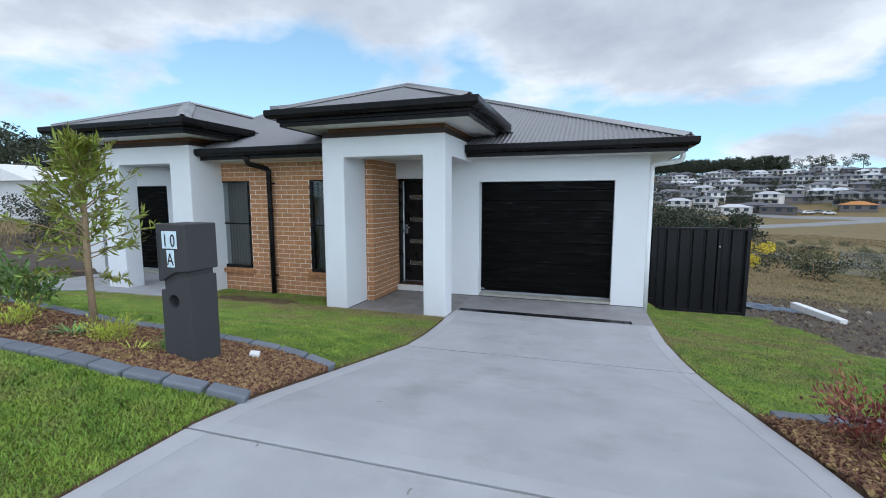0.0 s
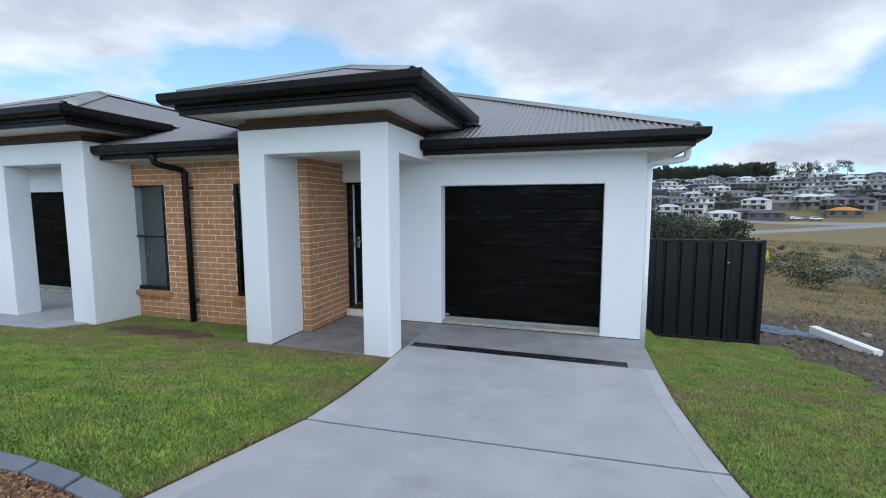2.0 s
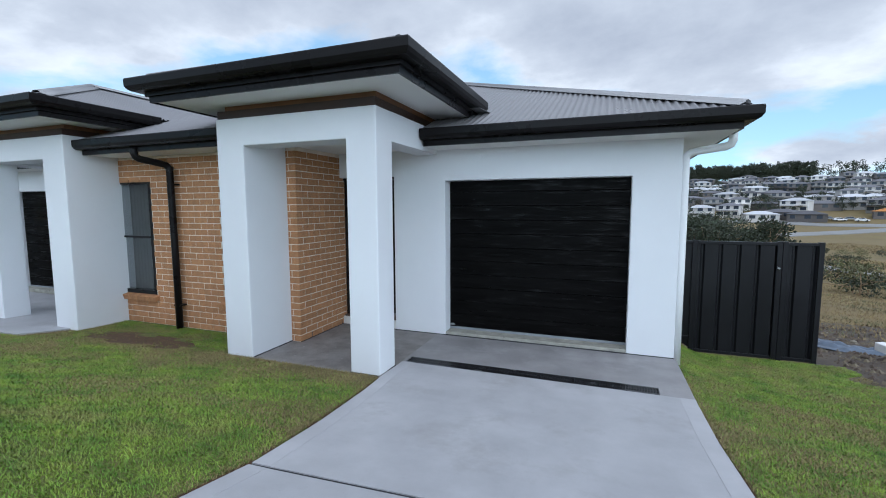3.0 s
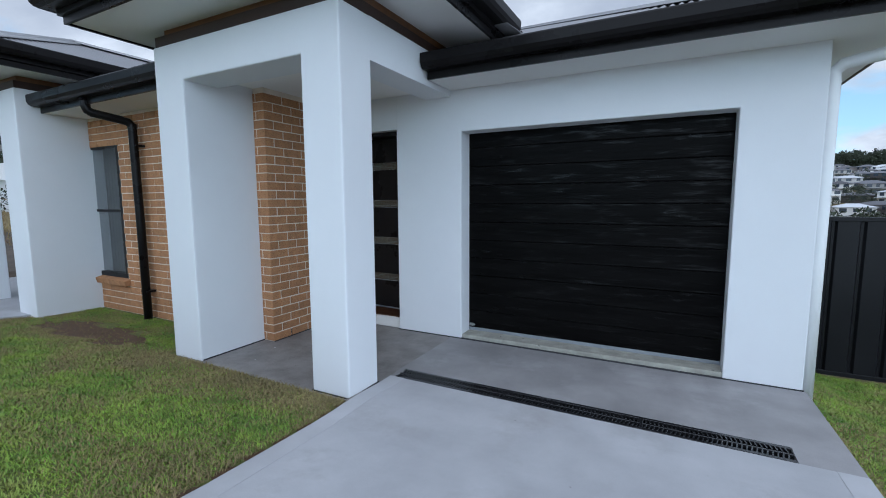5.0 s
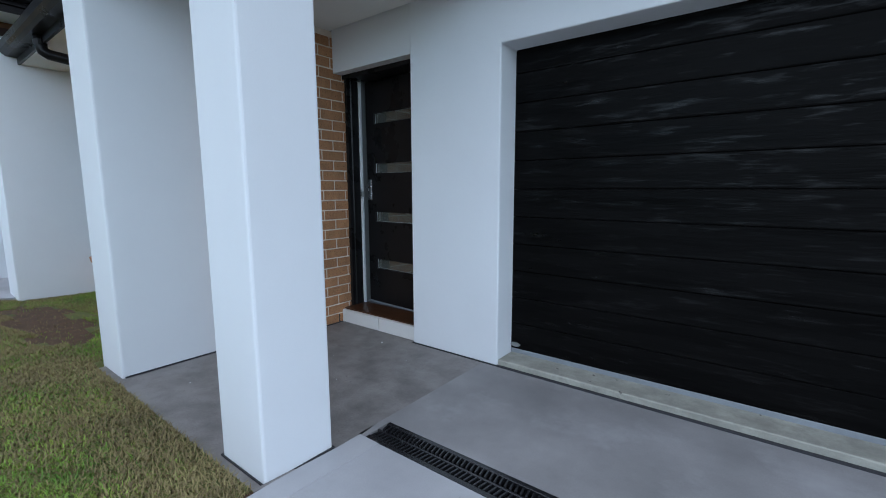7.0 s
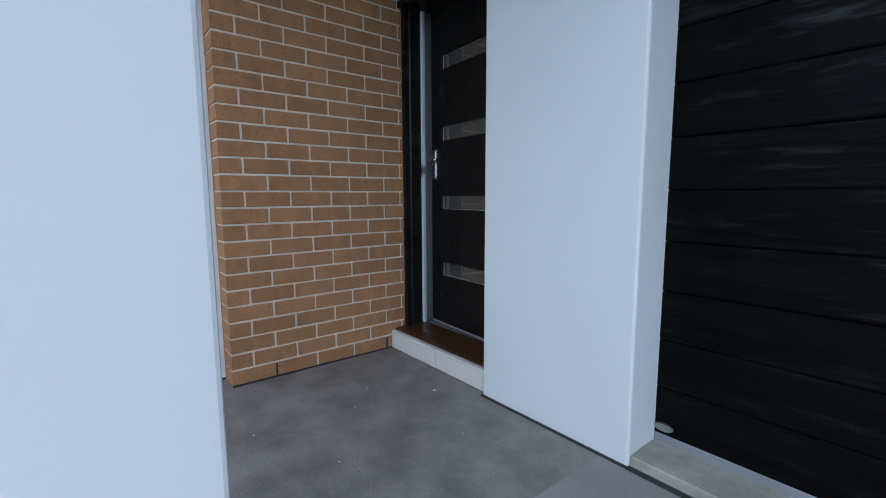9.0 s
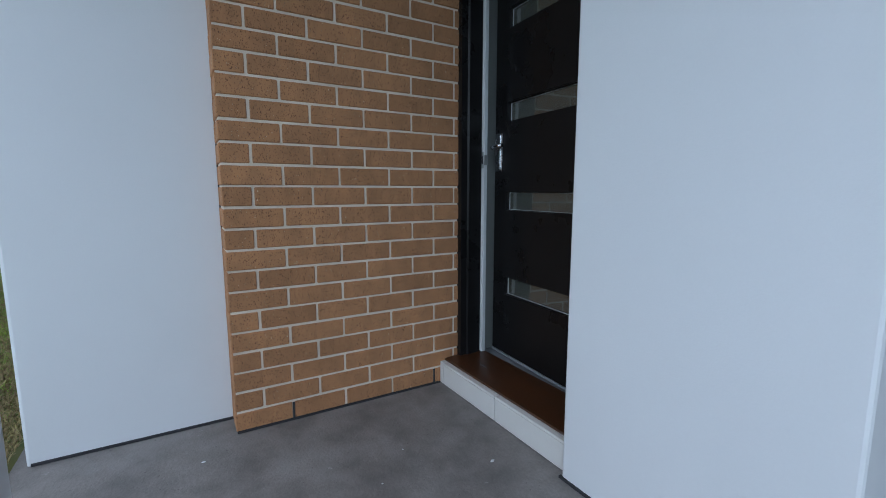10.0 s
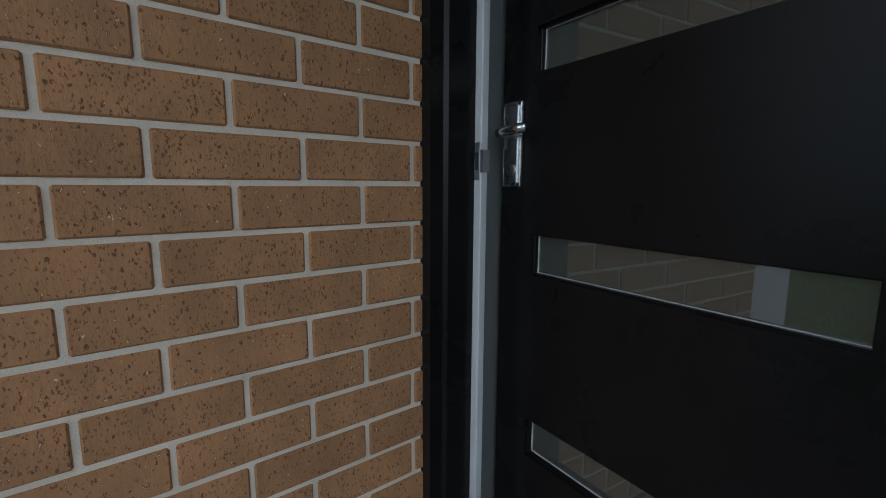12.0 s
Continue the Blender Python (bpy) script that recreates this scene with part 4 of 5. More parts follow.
# ---- letterbox ----
def bore(ob, at_point, radius, depth):
    """Cuts a round hole along y into a part."""
    me = bpy.data.meshes.new("cutter")
    bm = bmesh.new()
    bmesh.ops.create_cone(bm, cap_ends=True, segments=28, radius1=radius, radius2=radius, depth=depth)
    bmesh.ops.transform(bm, matrix=Matrix.Translation(at_point) @ Matrix.Rotation(radians(90), 4, "X"), verts=bm.verts)
    bm.to_mesh(me)
    bm.free()
    cutter = bpy.data.objects.new("cutter", me)
    scene.collection.objects.link(cutter)
    mod = ob.modifiers.new("bore", "BOOLEAN")
    mod.operation, mod.object, mod.solver = "DIFFERENCE", cutter, "EXACT"
    bpy.context.view_layer.update()
    cut = bpy.data.meshes.new_from_object(ob.evaluated_get(bpy.context.evaluated_depsgraph_get()))
    ob.modifiers.clear()
    ob.data = cut
    bpy.data.objects.remove(cutter)


def letterbox():
    x0, x1, y0, y1 = -2.548, -2.312, 2.668, 2.888
    zb = gz(-2.36, 2.74)
    b = thing("letterbox", "charcoal rendered letterbox pillar with number plaque, standing in bark", "letterbox", (0, 0, 0))
    pillar = part("base", prism([(x0, zb - 0.1), (x1, zb - 0.1), (x1, 1.325), (x0 + 0.14, 1.315), (x0 + 0.03, 1.243), (x0, 1.235)], "y", y0, y1, bevel=0.006), BOXGREY, b)
    part("neck", prism([(x0 + 0.02, 1.22), (x1 - 0.015, 1.29), (x1 - 0.015, 1.385), (x0 + 0.14, 1.375), (x0 + 0.02, 1.305)], "y", y0 + 0.015, y1 - 0.015), BOXGREY, b)
    top = part("head", prism([(x0 - 0.004, 1.292), (x0 + 0.03, 1.298), (x0 + 0.135, 1.354), (x1 + 0.006, 1.362), (x1 + 0.004, 1.66), (x0 - 0.004, 1.66)], "y", y0 - 0.008, y1 + 0.012, bevel=0.007), BOXGREY, b)
    yf = y0 - 0.009
    part("slot", boxed(x0 + 0.008, x0 + 0.022, yf - 0.001, yf + 0.01, 1.39, 1.61), JOINT, top, "dark paper slot")
    bore(pillar, (x0 + 0.105, y0, 1.165), 0.044, 0.30)
    back = bmesh.new()
    bmesh.ops.create_cone(back, cap_ends=True, segments=28, radius1=0.0425, radius2=0.0425, depth=0.006)
    bmesh.ops.transform(back, matrix=Matrix.Translation((x0 + 0.105, y0 + 0.14, 1.165)) @ Matrix.Rotation(radians(90), 4, "X"), verts=back.verts)
    part("newspaper_hole", back, JOINT, b, "dark inside of the round newspaper hole")
    px = x0 + 0.05
    for k, (ch, dx, dz) in enumerate((("1", 0.0, 0), ("0", 0.062, 0), ("A", 0.033, -0.118))):
        pl = part("number_plate", boxed(px + dx, px + dx + 0.060, yf - 0.004, yf + 0.001, 1.505 + dz, 1.615 + dz, bevel=0.002), PLAQUE, top, "pale number plate")
        cu = bpy.data.curves.new("glyph", "FONT")
        cu.body, cu.size, cu.extrude, cu.align_x = ch, 0.112, 0.001, "CENTER"
        tmp = bpy.data.objects.new("glyph", cu)
        me = bpy.data.meshes.new_from_object(tmp)
        bpy.data.objects.remove(tmp)
        bpy.data.curves.remove(cu)
        me.materials.clear()
        me.materials.append(INK)
        ob = new("numeral", me)
        ob.parent = pl
        ob.matrix_basis = pose(px + dx + 0.030, yf - 0.0055, 1.519 + dz, 90, 0, 0)
        ob.scale = (0.72, 1, 1)
        ob["label"] = "black numeral or letter " + ch


letterbox()


# ---- garden edging ----
def edging(name, label, f, xs, w=0.10, length=0.23):
    e = thing(name, label, "garden edging", kind="structure")
    pts = [(x, float(f(x))) for x in xs]
    run = [0.0]
    for a, b in zip(pts, pts[1:]):
        run.append(run[-1] + math.hypot(b[0] - a[0], b[1] - a[1]))
    mesh = None
    d = length / 2
    while d < run[-1]:
        x, y = np.interp(d, run, [p[0] for p in pts]), np.interp(d, run, [p[1] for p in pts])
        xa, ya = np.interp(d + 0.05, run, [p[0] for p in pts]), np.interp(d + 0.05, run, [p[1] for p in pts])
        xb, yb = np.interp(d - 0.05, run, [p[0] for p in pts]), np.interp(d - 0.05, run, [p[1] for p in pts])
        if mesh is None:
            ob = part("edging_block", boxed(-length / 2 + 0.004, length / 2 - 0.004, -w / 2, w / 2, -0.06, 0.035, bevel=0.012, seg=2), EDGING, e)
            mesh = ob.data
        else:
            ob = new("edging_block", mesh)
            ob.parent = e
        tilt = math.degrees(math.atan2(gz(xa, ya) - gz(xb, yb), math.hypot(xa - xb, ya - yb)))
        ob.matrix_basis = pose(x, y, gz(x, y) + 0.012, 0, -tilt, math.degrees(math.atan2(ya - yb, xa - xb)) + random.uniform(-1.5, 1.5))
        d += length
    return e


edging("garden_edging", "blue-grey concrete edging blocks along the street lawn", edge_front, np.linspace(-6.8, -1.86, 40))
edging("garden_edging", "blue-grey concrete edging blocks behind the bark bed", edge_back, np.linspace(-6.8, -1.86, 40))
edging("garden_edging", "blue-grey concrete edging blocks of the red shrub bed", lambda x: np.interp(x, [1.1, 1.4, 1.8, 3.2], [3.76, 3.80, 3.94, 4.2]), np.linspace(1.19, 3.2, 20))


def scatter_chips():
    rng = np.random.default_rng(4)
    v, f = [], []

    def chip(x, y):
        s = 0.005 + 0.014 * rng.random() ** 2
        w, t = s * rng.uniform(0.3, 0.6), 0.003 + 0.004 * rng.random()
        m = Matrix.Translation((x, y, gz(x, y) + 0.014 + 0.022 * rng.random())) @ Euler((rng.normal(0, 0.5), rng.normal(0, 0.5), rng.uniform(0, 6.3))).to_matrix().to_4x4()
        k = len(v)
        for sx, sy, sz in ((-s, -w, -t), (s, -w * 0.7, -t), (s * 0.9, w, -t), (-s * 0.8, w * 0.8, -t), (-s, -w, t), (s * 0.9, -w * 0.7, t), (s, w, t), (-s * 0.9, w * 0.6, t)):
            v.append(tuple(m @ Vector((sx, sy, sz))))
        f.extend([tuple(k + i for i in q) for q in ((4, 5, 6, 7), (0, 1, 5, 4), (1, 2, 6, 5), (2, 3, 7, 6), (3, 0, 4, 7))])

    n = 0
    while n < 30000:
        near = rng.random() < 0.62
        x = rng.uniform(-3.2, -1.812) if near else rng.uniform(-5.6, -1.812)
        y = rng.uniform(float(edge_front(x)) + 0.06, float(edge_back(x)) - 0.06)
        chip(x, y)
        n += 1
    for k in range(15000):
        x, y = rng.uniform(1.07, 2.3), rng.uniform(1.5, 3.76)
        if x > float(drive_right(y)) + 0.012:
            chip(x, y)
    ob = raw("bark_mulch", v, f, CHIP)
    tagged(ob, "brown and tan bark chips spread over the garden beds", "mulch", kind="stuff")


scatter_chips()


# ---- grass ----
def blades(name, label, n, region, mat, h0, h1, seed, lean=0.5, width=0.0022):
    rng = np.random.default_rng(seed)
    xs, ys = [], []
    while sum(len(a) for a in xs) < n:
        x = rng.uniform(region[0], region[1], 40000)
        y = rng.uniform(region[2], region[3], 40000)
        ok = region[4](x, y, rng)
        xs.append(x[ok])
        ys.append(y[ok])
    x, y = np.concatenate(xs)[:n], np.concatenate(ys)[:n]
    z = ground_height(x, y)
    h = rng.uniform(h0, h1, n)
    a = rng.uniform(0, 2 * np.pi, n)
    w = width * rng.uniform(0.7, 1.5, n)
    lx, ly = np.cos(a + 1.57 + rng.normal(0, 0.4, n)) * h * lean * rng.uniform(0.3, 1.6, n), np.sin(a + 1.57) * h * lean * rng.uniform(0.3, 1.6, n)
    ca, sa = np.cos(a) * w, np.sin(a) * w
    v = np.empty((n, 5, 3))
    v[:, 0] = np.column_stack([x - ca, y - sa, z - 0.004])
    v[:, 1] = np.column_stack([x + ca, y + sa, z - 0.004])
    v[:, 2] = np.column_stack([x + ca * 0.8 + lx * 0.35, y + sa * 0.8 + ly * 0.35, z + h * 0.6])
    v[:, 3] = np.column_stack([x - ca * 0.8 + lx * 0.35, y - sa * 0.8 + ly * 0.35, z + h * 0.6])
    v[:, 4] = np.column_stack([x + lx, y + ly, z + h])
    k = np.arange(n) * 5
    me = bpy.data.meshes.new(name)
    me.vertices.add(n * 5)
    me.vertices.foreach_set("co", v.ravel())
    me.loops.add(n * 7)
    me.loops.foreach_set("vertex_index", np.column_stack([k, k + 1, k + 2, k + 3, k + 3, k + 2, k + 4]).ravel().astype(np.int32))
    me.polygons.add(n * 2)
    me.polygons.foreach_set("loop_start", np.column_stack([np.arange(n) * 7, np.arange(n) * 7 + 4]).ravel().astype(np.int32))
    me.materials.append(mat)
    me.update(calc_edges=True)
    ob = new(name, me)
    return tagged(ob, label, "grass", kind="stuff")


def worn(x, y):
    """Dry worn turf: by the porch, the drive's edges and a patch below the window."""
    p = np.exp(-(((x + 5.75) / 0.75) ** 2 + ((y - 6.75) / 0.28) ** 2)) * 1.2
    p += np.exp(-(((x + 2.3) / 0.45) ** 2 + ((y - 6.6) / 0.22) ** 2)) * 0.8
    p += np.exp(-(((x + 3.4) / 0.8) ** 2 + ((y - 6.6) / 0.25) ** 2)) * 0.7
    p += 0.55 * np.exp(-((x - drive_left(y)) / 0.06) ** 2) + 0.55 * np.exp(-((x - drive_right(y)) / 0.06) ** 2)
    p += 0.9 * np.exp(-((y - 6.77) / 0.05) ** 2) * ((x > -4.2) & (x < -1.9))
    p += (0.07 + 0.40 * smooth01((np.sin(x * 3.7 + 1.3 * np.sin(y * 4.1)) * np.sin(y * 5.3 + 1.7 * np.sin(x * 2.9)) + 0.25) / 0.7)) * smooth01((y - 4.6) / 1.6)
    p += 0.42 * smooth01((np.sin(x * 2.3 + 1.1 * np.sin(y * 1.7)) * np.sin(y * 2.9 + x) - 0.15) / 0.5) * smooth01((y - 4.3) / 1.5)
    return p


def bare(x, y):
    return np.exp(-(((x + 5.65) / 1.05) ** 2 + ((y - 6.85) / 0.34) ** 2)) + 0.20 * np.sin(x * 9 + 2 * np.sin(y * 11)) * np.sin(y * 13) > 0.48


def left_lawn(x, y, rng):
    ok = (x < drive_left(y) - 0.015) & (y > edge_back(x) + 0.05)
    ok &= ~((x > -4.14) & (y > 6.80)) & (y < 7.50) & ~((x < -7.0) & (y > 6.95))
    ok &= ~((x > -11.15) & (x < -8.6)) & ~((x < -6.9) & (x > -9) & (y > 6.2))
    return ok & ~(bare(x, y) & (rng.random(len(x)) < 0.96)) & (rng.random(len(x)) > worn(x, y) * 0.8) & (rng.random(len(x)) < 1.2 / (1 + 0.10 * np.clip(-x - 3, 0, 20)))


def front_lawn(x, y, rng):
    return (x < DL - 0.015) & (y < edge_front(x) - 0.05)


def right_lawn(x, y, rng):
    return (x > drive_right(y) + 0.015) & (x < 3.3 + 0.18 * np.sin(y * 3.1) + 0.1 * np.sin(y * 7.7)) & (y > np.interp(x, [1.1, 1.8, 3.2], [3.84, 4.0, 4.28])) & (rng.random(len(x)) > worn(x, y) * 0.8)


def worn_only(base):
    return lambda x, y, rng: base(x, y, np.random.default_rng(1)) & (rng.random(len(x)) < worn(x, y))


blades("lawn_grass", "short green lawn with drying patches beside the porch", 260000, (-13, -1.8, 3.2, 7.5, left_lawn), BLADE, 0.008, 0.021, 11, lean=1.25, width=0.0022)
blades("lawn_grass", "short green lawn of the front verge", 160000, (-5.5, -1.8, 0.6, 2.55, front_lawn), BLADE, 0.009, 0.025, 12, lean=1.2, width=0.0021)
blades("lawn_grass", "short green lawn between driveway and dirt", 150000, (1.0, 3.7, 3.8, 10.45, right_lawn), BLADE, 0.008, 0.022, 13, lean=1.25, width=0.0022)
blades("dry_lawn_grass", "straw-coloured worn turf beside the porch", 85000, (-8, -1.8, 3.5, 7.5, worn_only(lambda x, y, r: (x < drive_left(y) - 0.01) & ~(bare(x, y) & (r.random(len(x)) < 0.97)) & (y > edge_back(x) + 0.05) & ~((x > -4.14) & (y > 6.80)) & ~((x < -7.0) & (y > 6.95)))), BLADE_DRY, 0.008, 0.024, 14, lean=1.3)
blades("dry_lawn_grass", "straw-coloured turf along the driveway edge", 45000, (1.0, 3.4, 3.9, 10.4, worn_only(lambda x, y, r: (x > drive_right(y) + 0.01) & (x < 3.3))), BLADE_DRY, 0.008, 0.024, 15, lean=1.3)


def paint_flecks():
    bms = []
    for x, y, r in ((-3.41, 7.42, 0.006), (-2.86, 8.36, 0.008), (-2.95, 7.95, 0.003), (-3.1, 8.1, 0.003), (-2.6, 7.7, 0.004), (-2.45, 8.2, 0.003), (-3.3, 7.1, 0.005), (-2.7, 7.2, 0.003), (-3.0, 7.5, 0.003)):
        bm = bmesh.new()
        bmesh.ops.create_cone(bm, cap_ends=True, segments=9, radius1=r, radius2=r * 0.6, depth=0.0016)
        bmesh.ops.transform(bm, matrix=Matrix.Translation((x, y, 0.0008)) @ Matrix.Rotation(x * 7, 4, "Z") @ Matrix.Diagonal((1.4, 0.8, 1, 1)), verts=bm.verts)
        bms.append(bm)
    tagged(part("paint_flecks", merge(*bms), RENDER), "small white paint flecks dried on the porch floor", "paint", kind="stuff")


paint_flecks()


# ---- plants ----
def leaf_mesh(name, places, ways, length, width, mat, parent=None, rng=None, droop=0.0):
    """Many small pointed leaves, folded along the midrib, at given places and pointing the given ways."""
    n = len(places)
    p, d = np.asarray(places, float), np.asarray(ways, float)
    d = d / np.linalg.norm(d, axis=1)[:, None]
    d[:, 2] -= droop
    d = d / np.linalg.norm(d, axis=1)[:, None]
    side = np.cross(d, rng.normal(size=(n, 3)))
    side /= np.linalg.norm(side, axis=1)[:, None] + 1e-9
    up = np.cross(side, d)
    L = length * rng.uniform(0.6, 1.25, n)[:, None]
    W = width * rng.uniform(0.7, 1.2, n)[:, None]
    v = np.empty((n, 4, 3))
    v[:, 0] = p
    v[:, 1] = p + d * L * 0.5 + side * W * 0.5 + up * W * 0.18
    v[:, 2] = p + d * L
    v[:, 3] = p + d * L * 0.5 - side * W * 0.5 + up * W * 0.18
    k = np.arange(n) * 4
    f = np.column_stack([k, k + 1, k + 2, k, k + 2, k + 3]).reshape(-1, 3)
    return raw(name, v.reshape(-1, 3).tolist(), f.tolist(), mat, parent)


def sapling():
    rng = np.random.default_rng(21)
    bx, by = -3.86, 3.09
    b0 = gz(bx, by)
    t = thing("sapling", "young slender tree with narrow yellow-green leaves in the bark bed", "tree", (bx, by, b0))
    H = 1.44
    spine = [(0.0, 0.0, -0.05), (-0.01, 0.0, 0.3), (-0.02, 0.005, 0.6), (-0.012, 0.01, 0.85), (0.0, 0.0, 1.05), (0.015, 0.01, 1.25), (0.02, 0.0, H)]
    part("trunk", tube(spine, 0.028, 9, taper=[1.05, 0.95, 0.9, 0.75, 0.6, 0.45, 0.12]), BARK, t, smooth=True)
    places, ways, limbs = [], [], []
    for k in range(58):
        z = 0.40 + (H - 0.40) * (k / 57) ** 0.85
        if z < 0.55 and k % 2:
            continue
        a = k * 2.4 + rng.normal(0, 0.3)
        ln = np.interp(z, [0.4, 0.65, 0.95, 1.2, H], [0.42, 0.54, 0.50, 0.34, 0.12]) * rng.uniform(0.6, 1.15)
        up = np.interp(z, [0.4, 0.8, H], [0.05, 0.45, 1.6])
        d = Vector((math.cos(a), math.sin(a), up)).normalized()
        base = Vector((np.interp(z, [0.3, 0.6, 1.2, H], [-0.01, -0.02, 0, 0.02]), 0, z))
        pts = [base, base + d * ln * 0.5 + Vector((0, 0, 0.01)), base + d * ln + Vector((0, 0, -0.03 * ln))]
        limbs.append(tube(pts, 0.006, 5, taper=[1, 0.7, 0.3]))
        m = int(30 + 20 * rng.random())
        for _ in range(m):
            s = rng.uniform(0.25, 1.0)
            q = base + d * ln * s
            places.append((q.x + rng.normal(0, 0.012), q.y + rng.normal(0, 0.012), q.z + rng.normal(0, 0.012)))
            w = d + Vector(rng.normal(0, 0.75, 3)) + Vector((0, 0, 0.25))
            ways.append(tuple(w))
    for _ in range(170):
        z = rng.uniform(1.0, H + 0.03)
        places.append((rng.normal(0.015, 0.02), rng.normal(0, 0.02), z))
        ways.append((rng.normal(0, 0.6), rng.normal(0, 0.6), 1.0))
    for bm in limbs:
        part("limb", bm, BARK, t)
    leaf_mesh("crown", places, ways, 0.088, 0.020, LEAF, t, rng, 0.05)


def shrub(name, label, x, y, r, h, n, mat, length, width, seed, flat=1.0, stems=7, category="shrub"):
    rng = np.random.default_rng(seed)
    s = thing(name, label, category, (x, y, gz(x, y)))
    st = []
    tips = []
    for k in range(stems):
        a = k * 2.4 + rng.normal(0, 0.3)
        e = Vector((math.cos(a) * r * rng.uniform(0.4, 0.95), math.sin(a) * r * rng.uniform(0.4, 0.95), h * rng.uniform(0.6, 1.0)))
        st.append(tube([(0, 0, -0.02), e * 0.5 + Vector((0, 0, 0.02)), e], max(0.003, r * 0.018), 5, taper=[1, 0.7, 0.3]))
        tips.append(e)
    part("stems", merge(*st), BARK, s)
    places, ways = [], []
    for _ in range(n):
        e = tips[rng.integers(len(tips))]
        q = e * rng.uniform(0.35, 1.02) + Vector(rng.normal(0, r * 0.16, 3))
        q.z = max(0.01, q.z)
        places.append(tuple(q))
        ways.append(tuple(Vector((q.x, q.y, q.z * 0.6 + 0.1 * flat)) + Vector(rng.normal(0, r * 0.5, 3))))
    leaf_mesh("foliage", places, ways, length, width, mat, s, rng)
    return s


def tuft(name, label, x, y, r, h, n, mat, seed, width=0.008):
    """Strap-leaved clump: arching blades of four joints."""
    rng = np.random.default_rng(seed)
    v, f = [], []
    for _ in range(n):
        a = rng.uniform(0, 6.28)
        d = Vector((math.cos(a), math.sin(a), 0))
        sd = Vector((-d.y, d.x, 0)) * width * rng.uniform(0.6, 1.1)
        rr, hh = r * rng.uniform(0.5, 1.1), h * rng.uniform(0.6, 1.1)
        k = len(v)
        for i in range(5):
            u = i / 4
            p = d * (0.02 + rr * u) + Vector((0, 0, hh * (1.9 * u - 1.35 * u * u)))
            w = sd * (1 - u * 0.92)
            v.append(tuple(p - w))
            v.append(tuple(p + w))
        for i in range(4):
            f.append((k + 2 * i, k + 2 * i + 1, k + 2 * i + 3, k + 2 * i + 2))
    t = thing(name, label, "plant", (x, y, gz(x, y)))
    raw("blades", v, f, mat, t)
    return t


sapling()
shrub("broadleaf_shrub", "dark green broad-leaved shrub in the bark bed", -4.85, 3.20, 0.30, 0.46, 330, LEAF_DARK, 0.075, 0.038, 31)
shrub("broadleaf_shrub", "dark green broad-leaved shrub at the bed's far end", -5.6, 3.35, 0.32, 0.5, 330, LEAF_DARK, 0.075, 0.038, 36)
shrub("lime_shrub", "low lime-green feathery shrub in the bark bed", -4.05, 2.62, 0.20, 0.16, 700, LEAF_LIME, 0.035, 0.008, 32, 2.0, 12)
shrub("lime_shrub", "low lime-green feathery shrub beside the sapling", -3.06, 2.68, 0.19, 0.17, 700, LEAF_LIME, 0.035, 0.008, 33, 2.0, 12)
tuft("grass_clump", "green strap-leaved clump in the bark bed", -3.42, 2.66, 0.20, 0.12, 46, LEAF_DARK, 34, 0.009)
tuft("grass_clump", "pale arching grass clump beside the letterbox", -2.72, 2.58, 0.24, 0.10, 40, LEAF_LIME, 35, 0.005)
tuft("grass_clump", "upright green strap-leaved clump behind the letterbox", -2.60, 2.74, 0.09, 0.22, 36, LEAF_DARK, 37, 0.008)
shrub("dark_shrub", "small dark glossy shrub behind the letterbox", -2.72, 3.02, 0.10, 0.24, 160, LEAF_DARK, 0.04, 0.022, 38)
shrub("red_shrub", "dark red-leaved shrub in bark beside the driveway", 1.52, 3.44, 0.28, 0.33, 900, LEAF_RED, 0.05, 0.014, 39, 1.0, 12)
shrub("red_shrub", "red and green shrub in bark beside the driveway", 1.80, 3.18, 0.28, 0.32, 900, LEAF_RED, 0.05, 0.014, 40, 1.0, 12)
shrub("lime_shrub", "low green shrub below the red shrubs", 1.50, 3.02, 0.16, 0.12, 400, LEAF_LIME, 0.035, 0.010, 41, 1.5, 10)


def pebble(name, label, x, y, s, mat, seed, sq=0.6):
    rng = np.random.default_rng(seed)
    bm = bmesh.new()
    bmesh.ops.create_icosphere(bm, subdivisions=2, radius=1)
    for v in bm.verts:
        v.co *= 1 + 0.28 * noise.noise(v.co * 1.4 + Vector((seed, 0, 0)))
    bmesh.ops.scale(bm, vec=(s, s * rng.uniform(0.6, 0.9), s * sq), verts=bm.verts)
    ob = part(name, bm, mat)
    ob.matrix_basis = pose(x, y, gz(x, y) + s * sq * 0.45, 0, 0, rng.uniform(0, 180))
    return tagged(ob, label, "stone")


tagged(part("foam_scrap", boxed(-0.035, 0.035, -0.03, 0.03, 0, 0.045, bevel=0.008, seg=2), POLY), "broken white scrap lying on the bark", "scrap").matrix_basis = pose(-2.22, 3.09, gz(-2.22, 3.09) + 0.02, 8, 10, 30)
pebble("pebble", "small white pebble on the bark", -3.36, 2.44, 0.025, POLY, 3)

# ---- rough block beside the house ----
for k in range(34):
    rr = np.random.default_rng(200 + k)
    y = rr.uniform(8.0, 15.5)
    x = 3.6 + abs(rr.normal(0, 1.5)) + (0.3 if y < 10 else 0)
    big = rr.random() ** 4
    pebble("rock", "pale broken rock lying in dirt" if k % 3 else "muddy clod lying in dirt", x, y, 0.02 + 0.075 * big, ROCK if k % 3 else DIRT, k, 0.55)


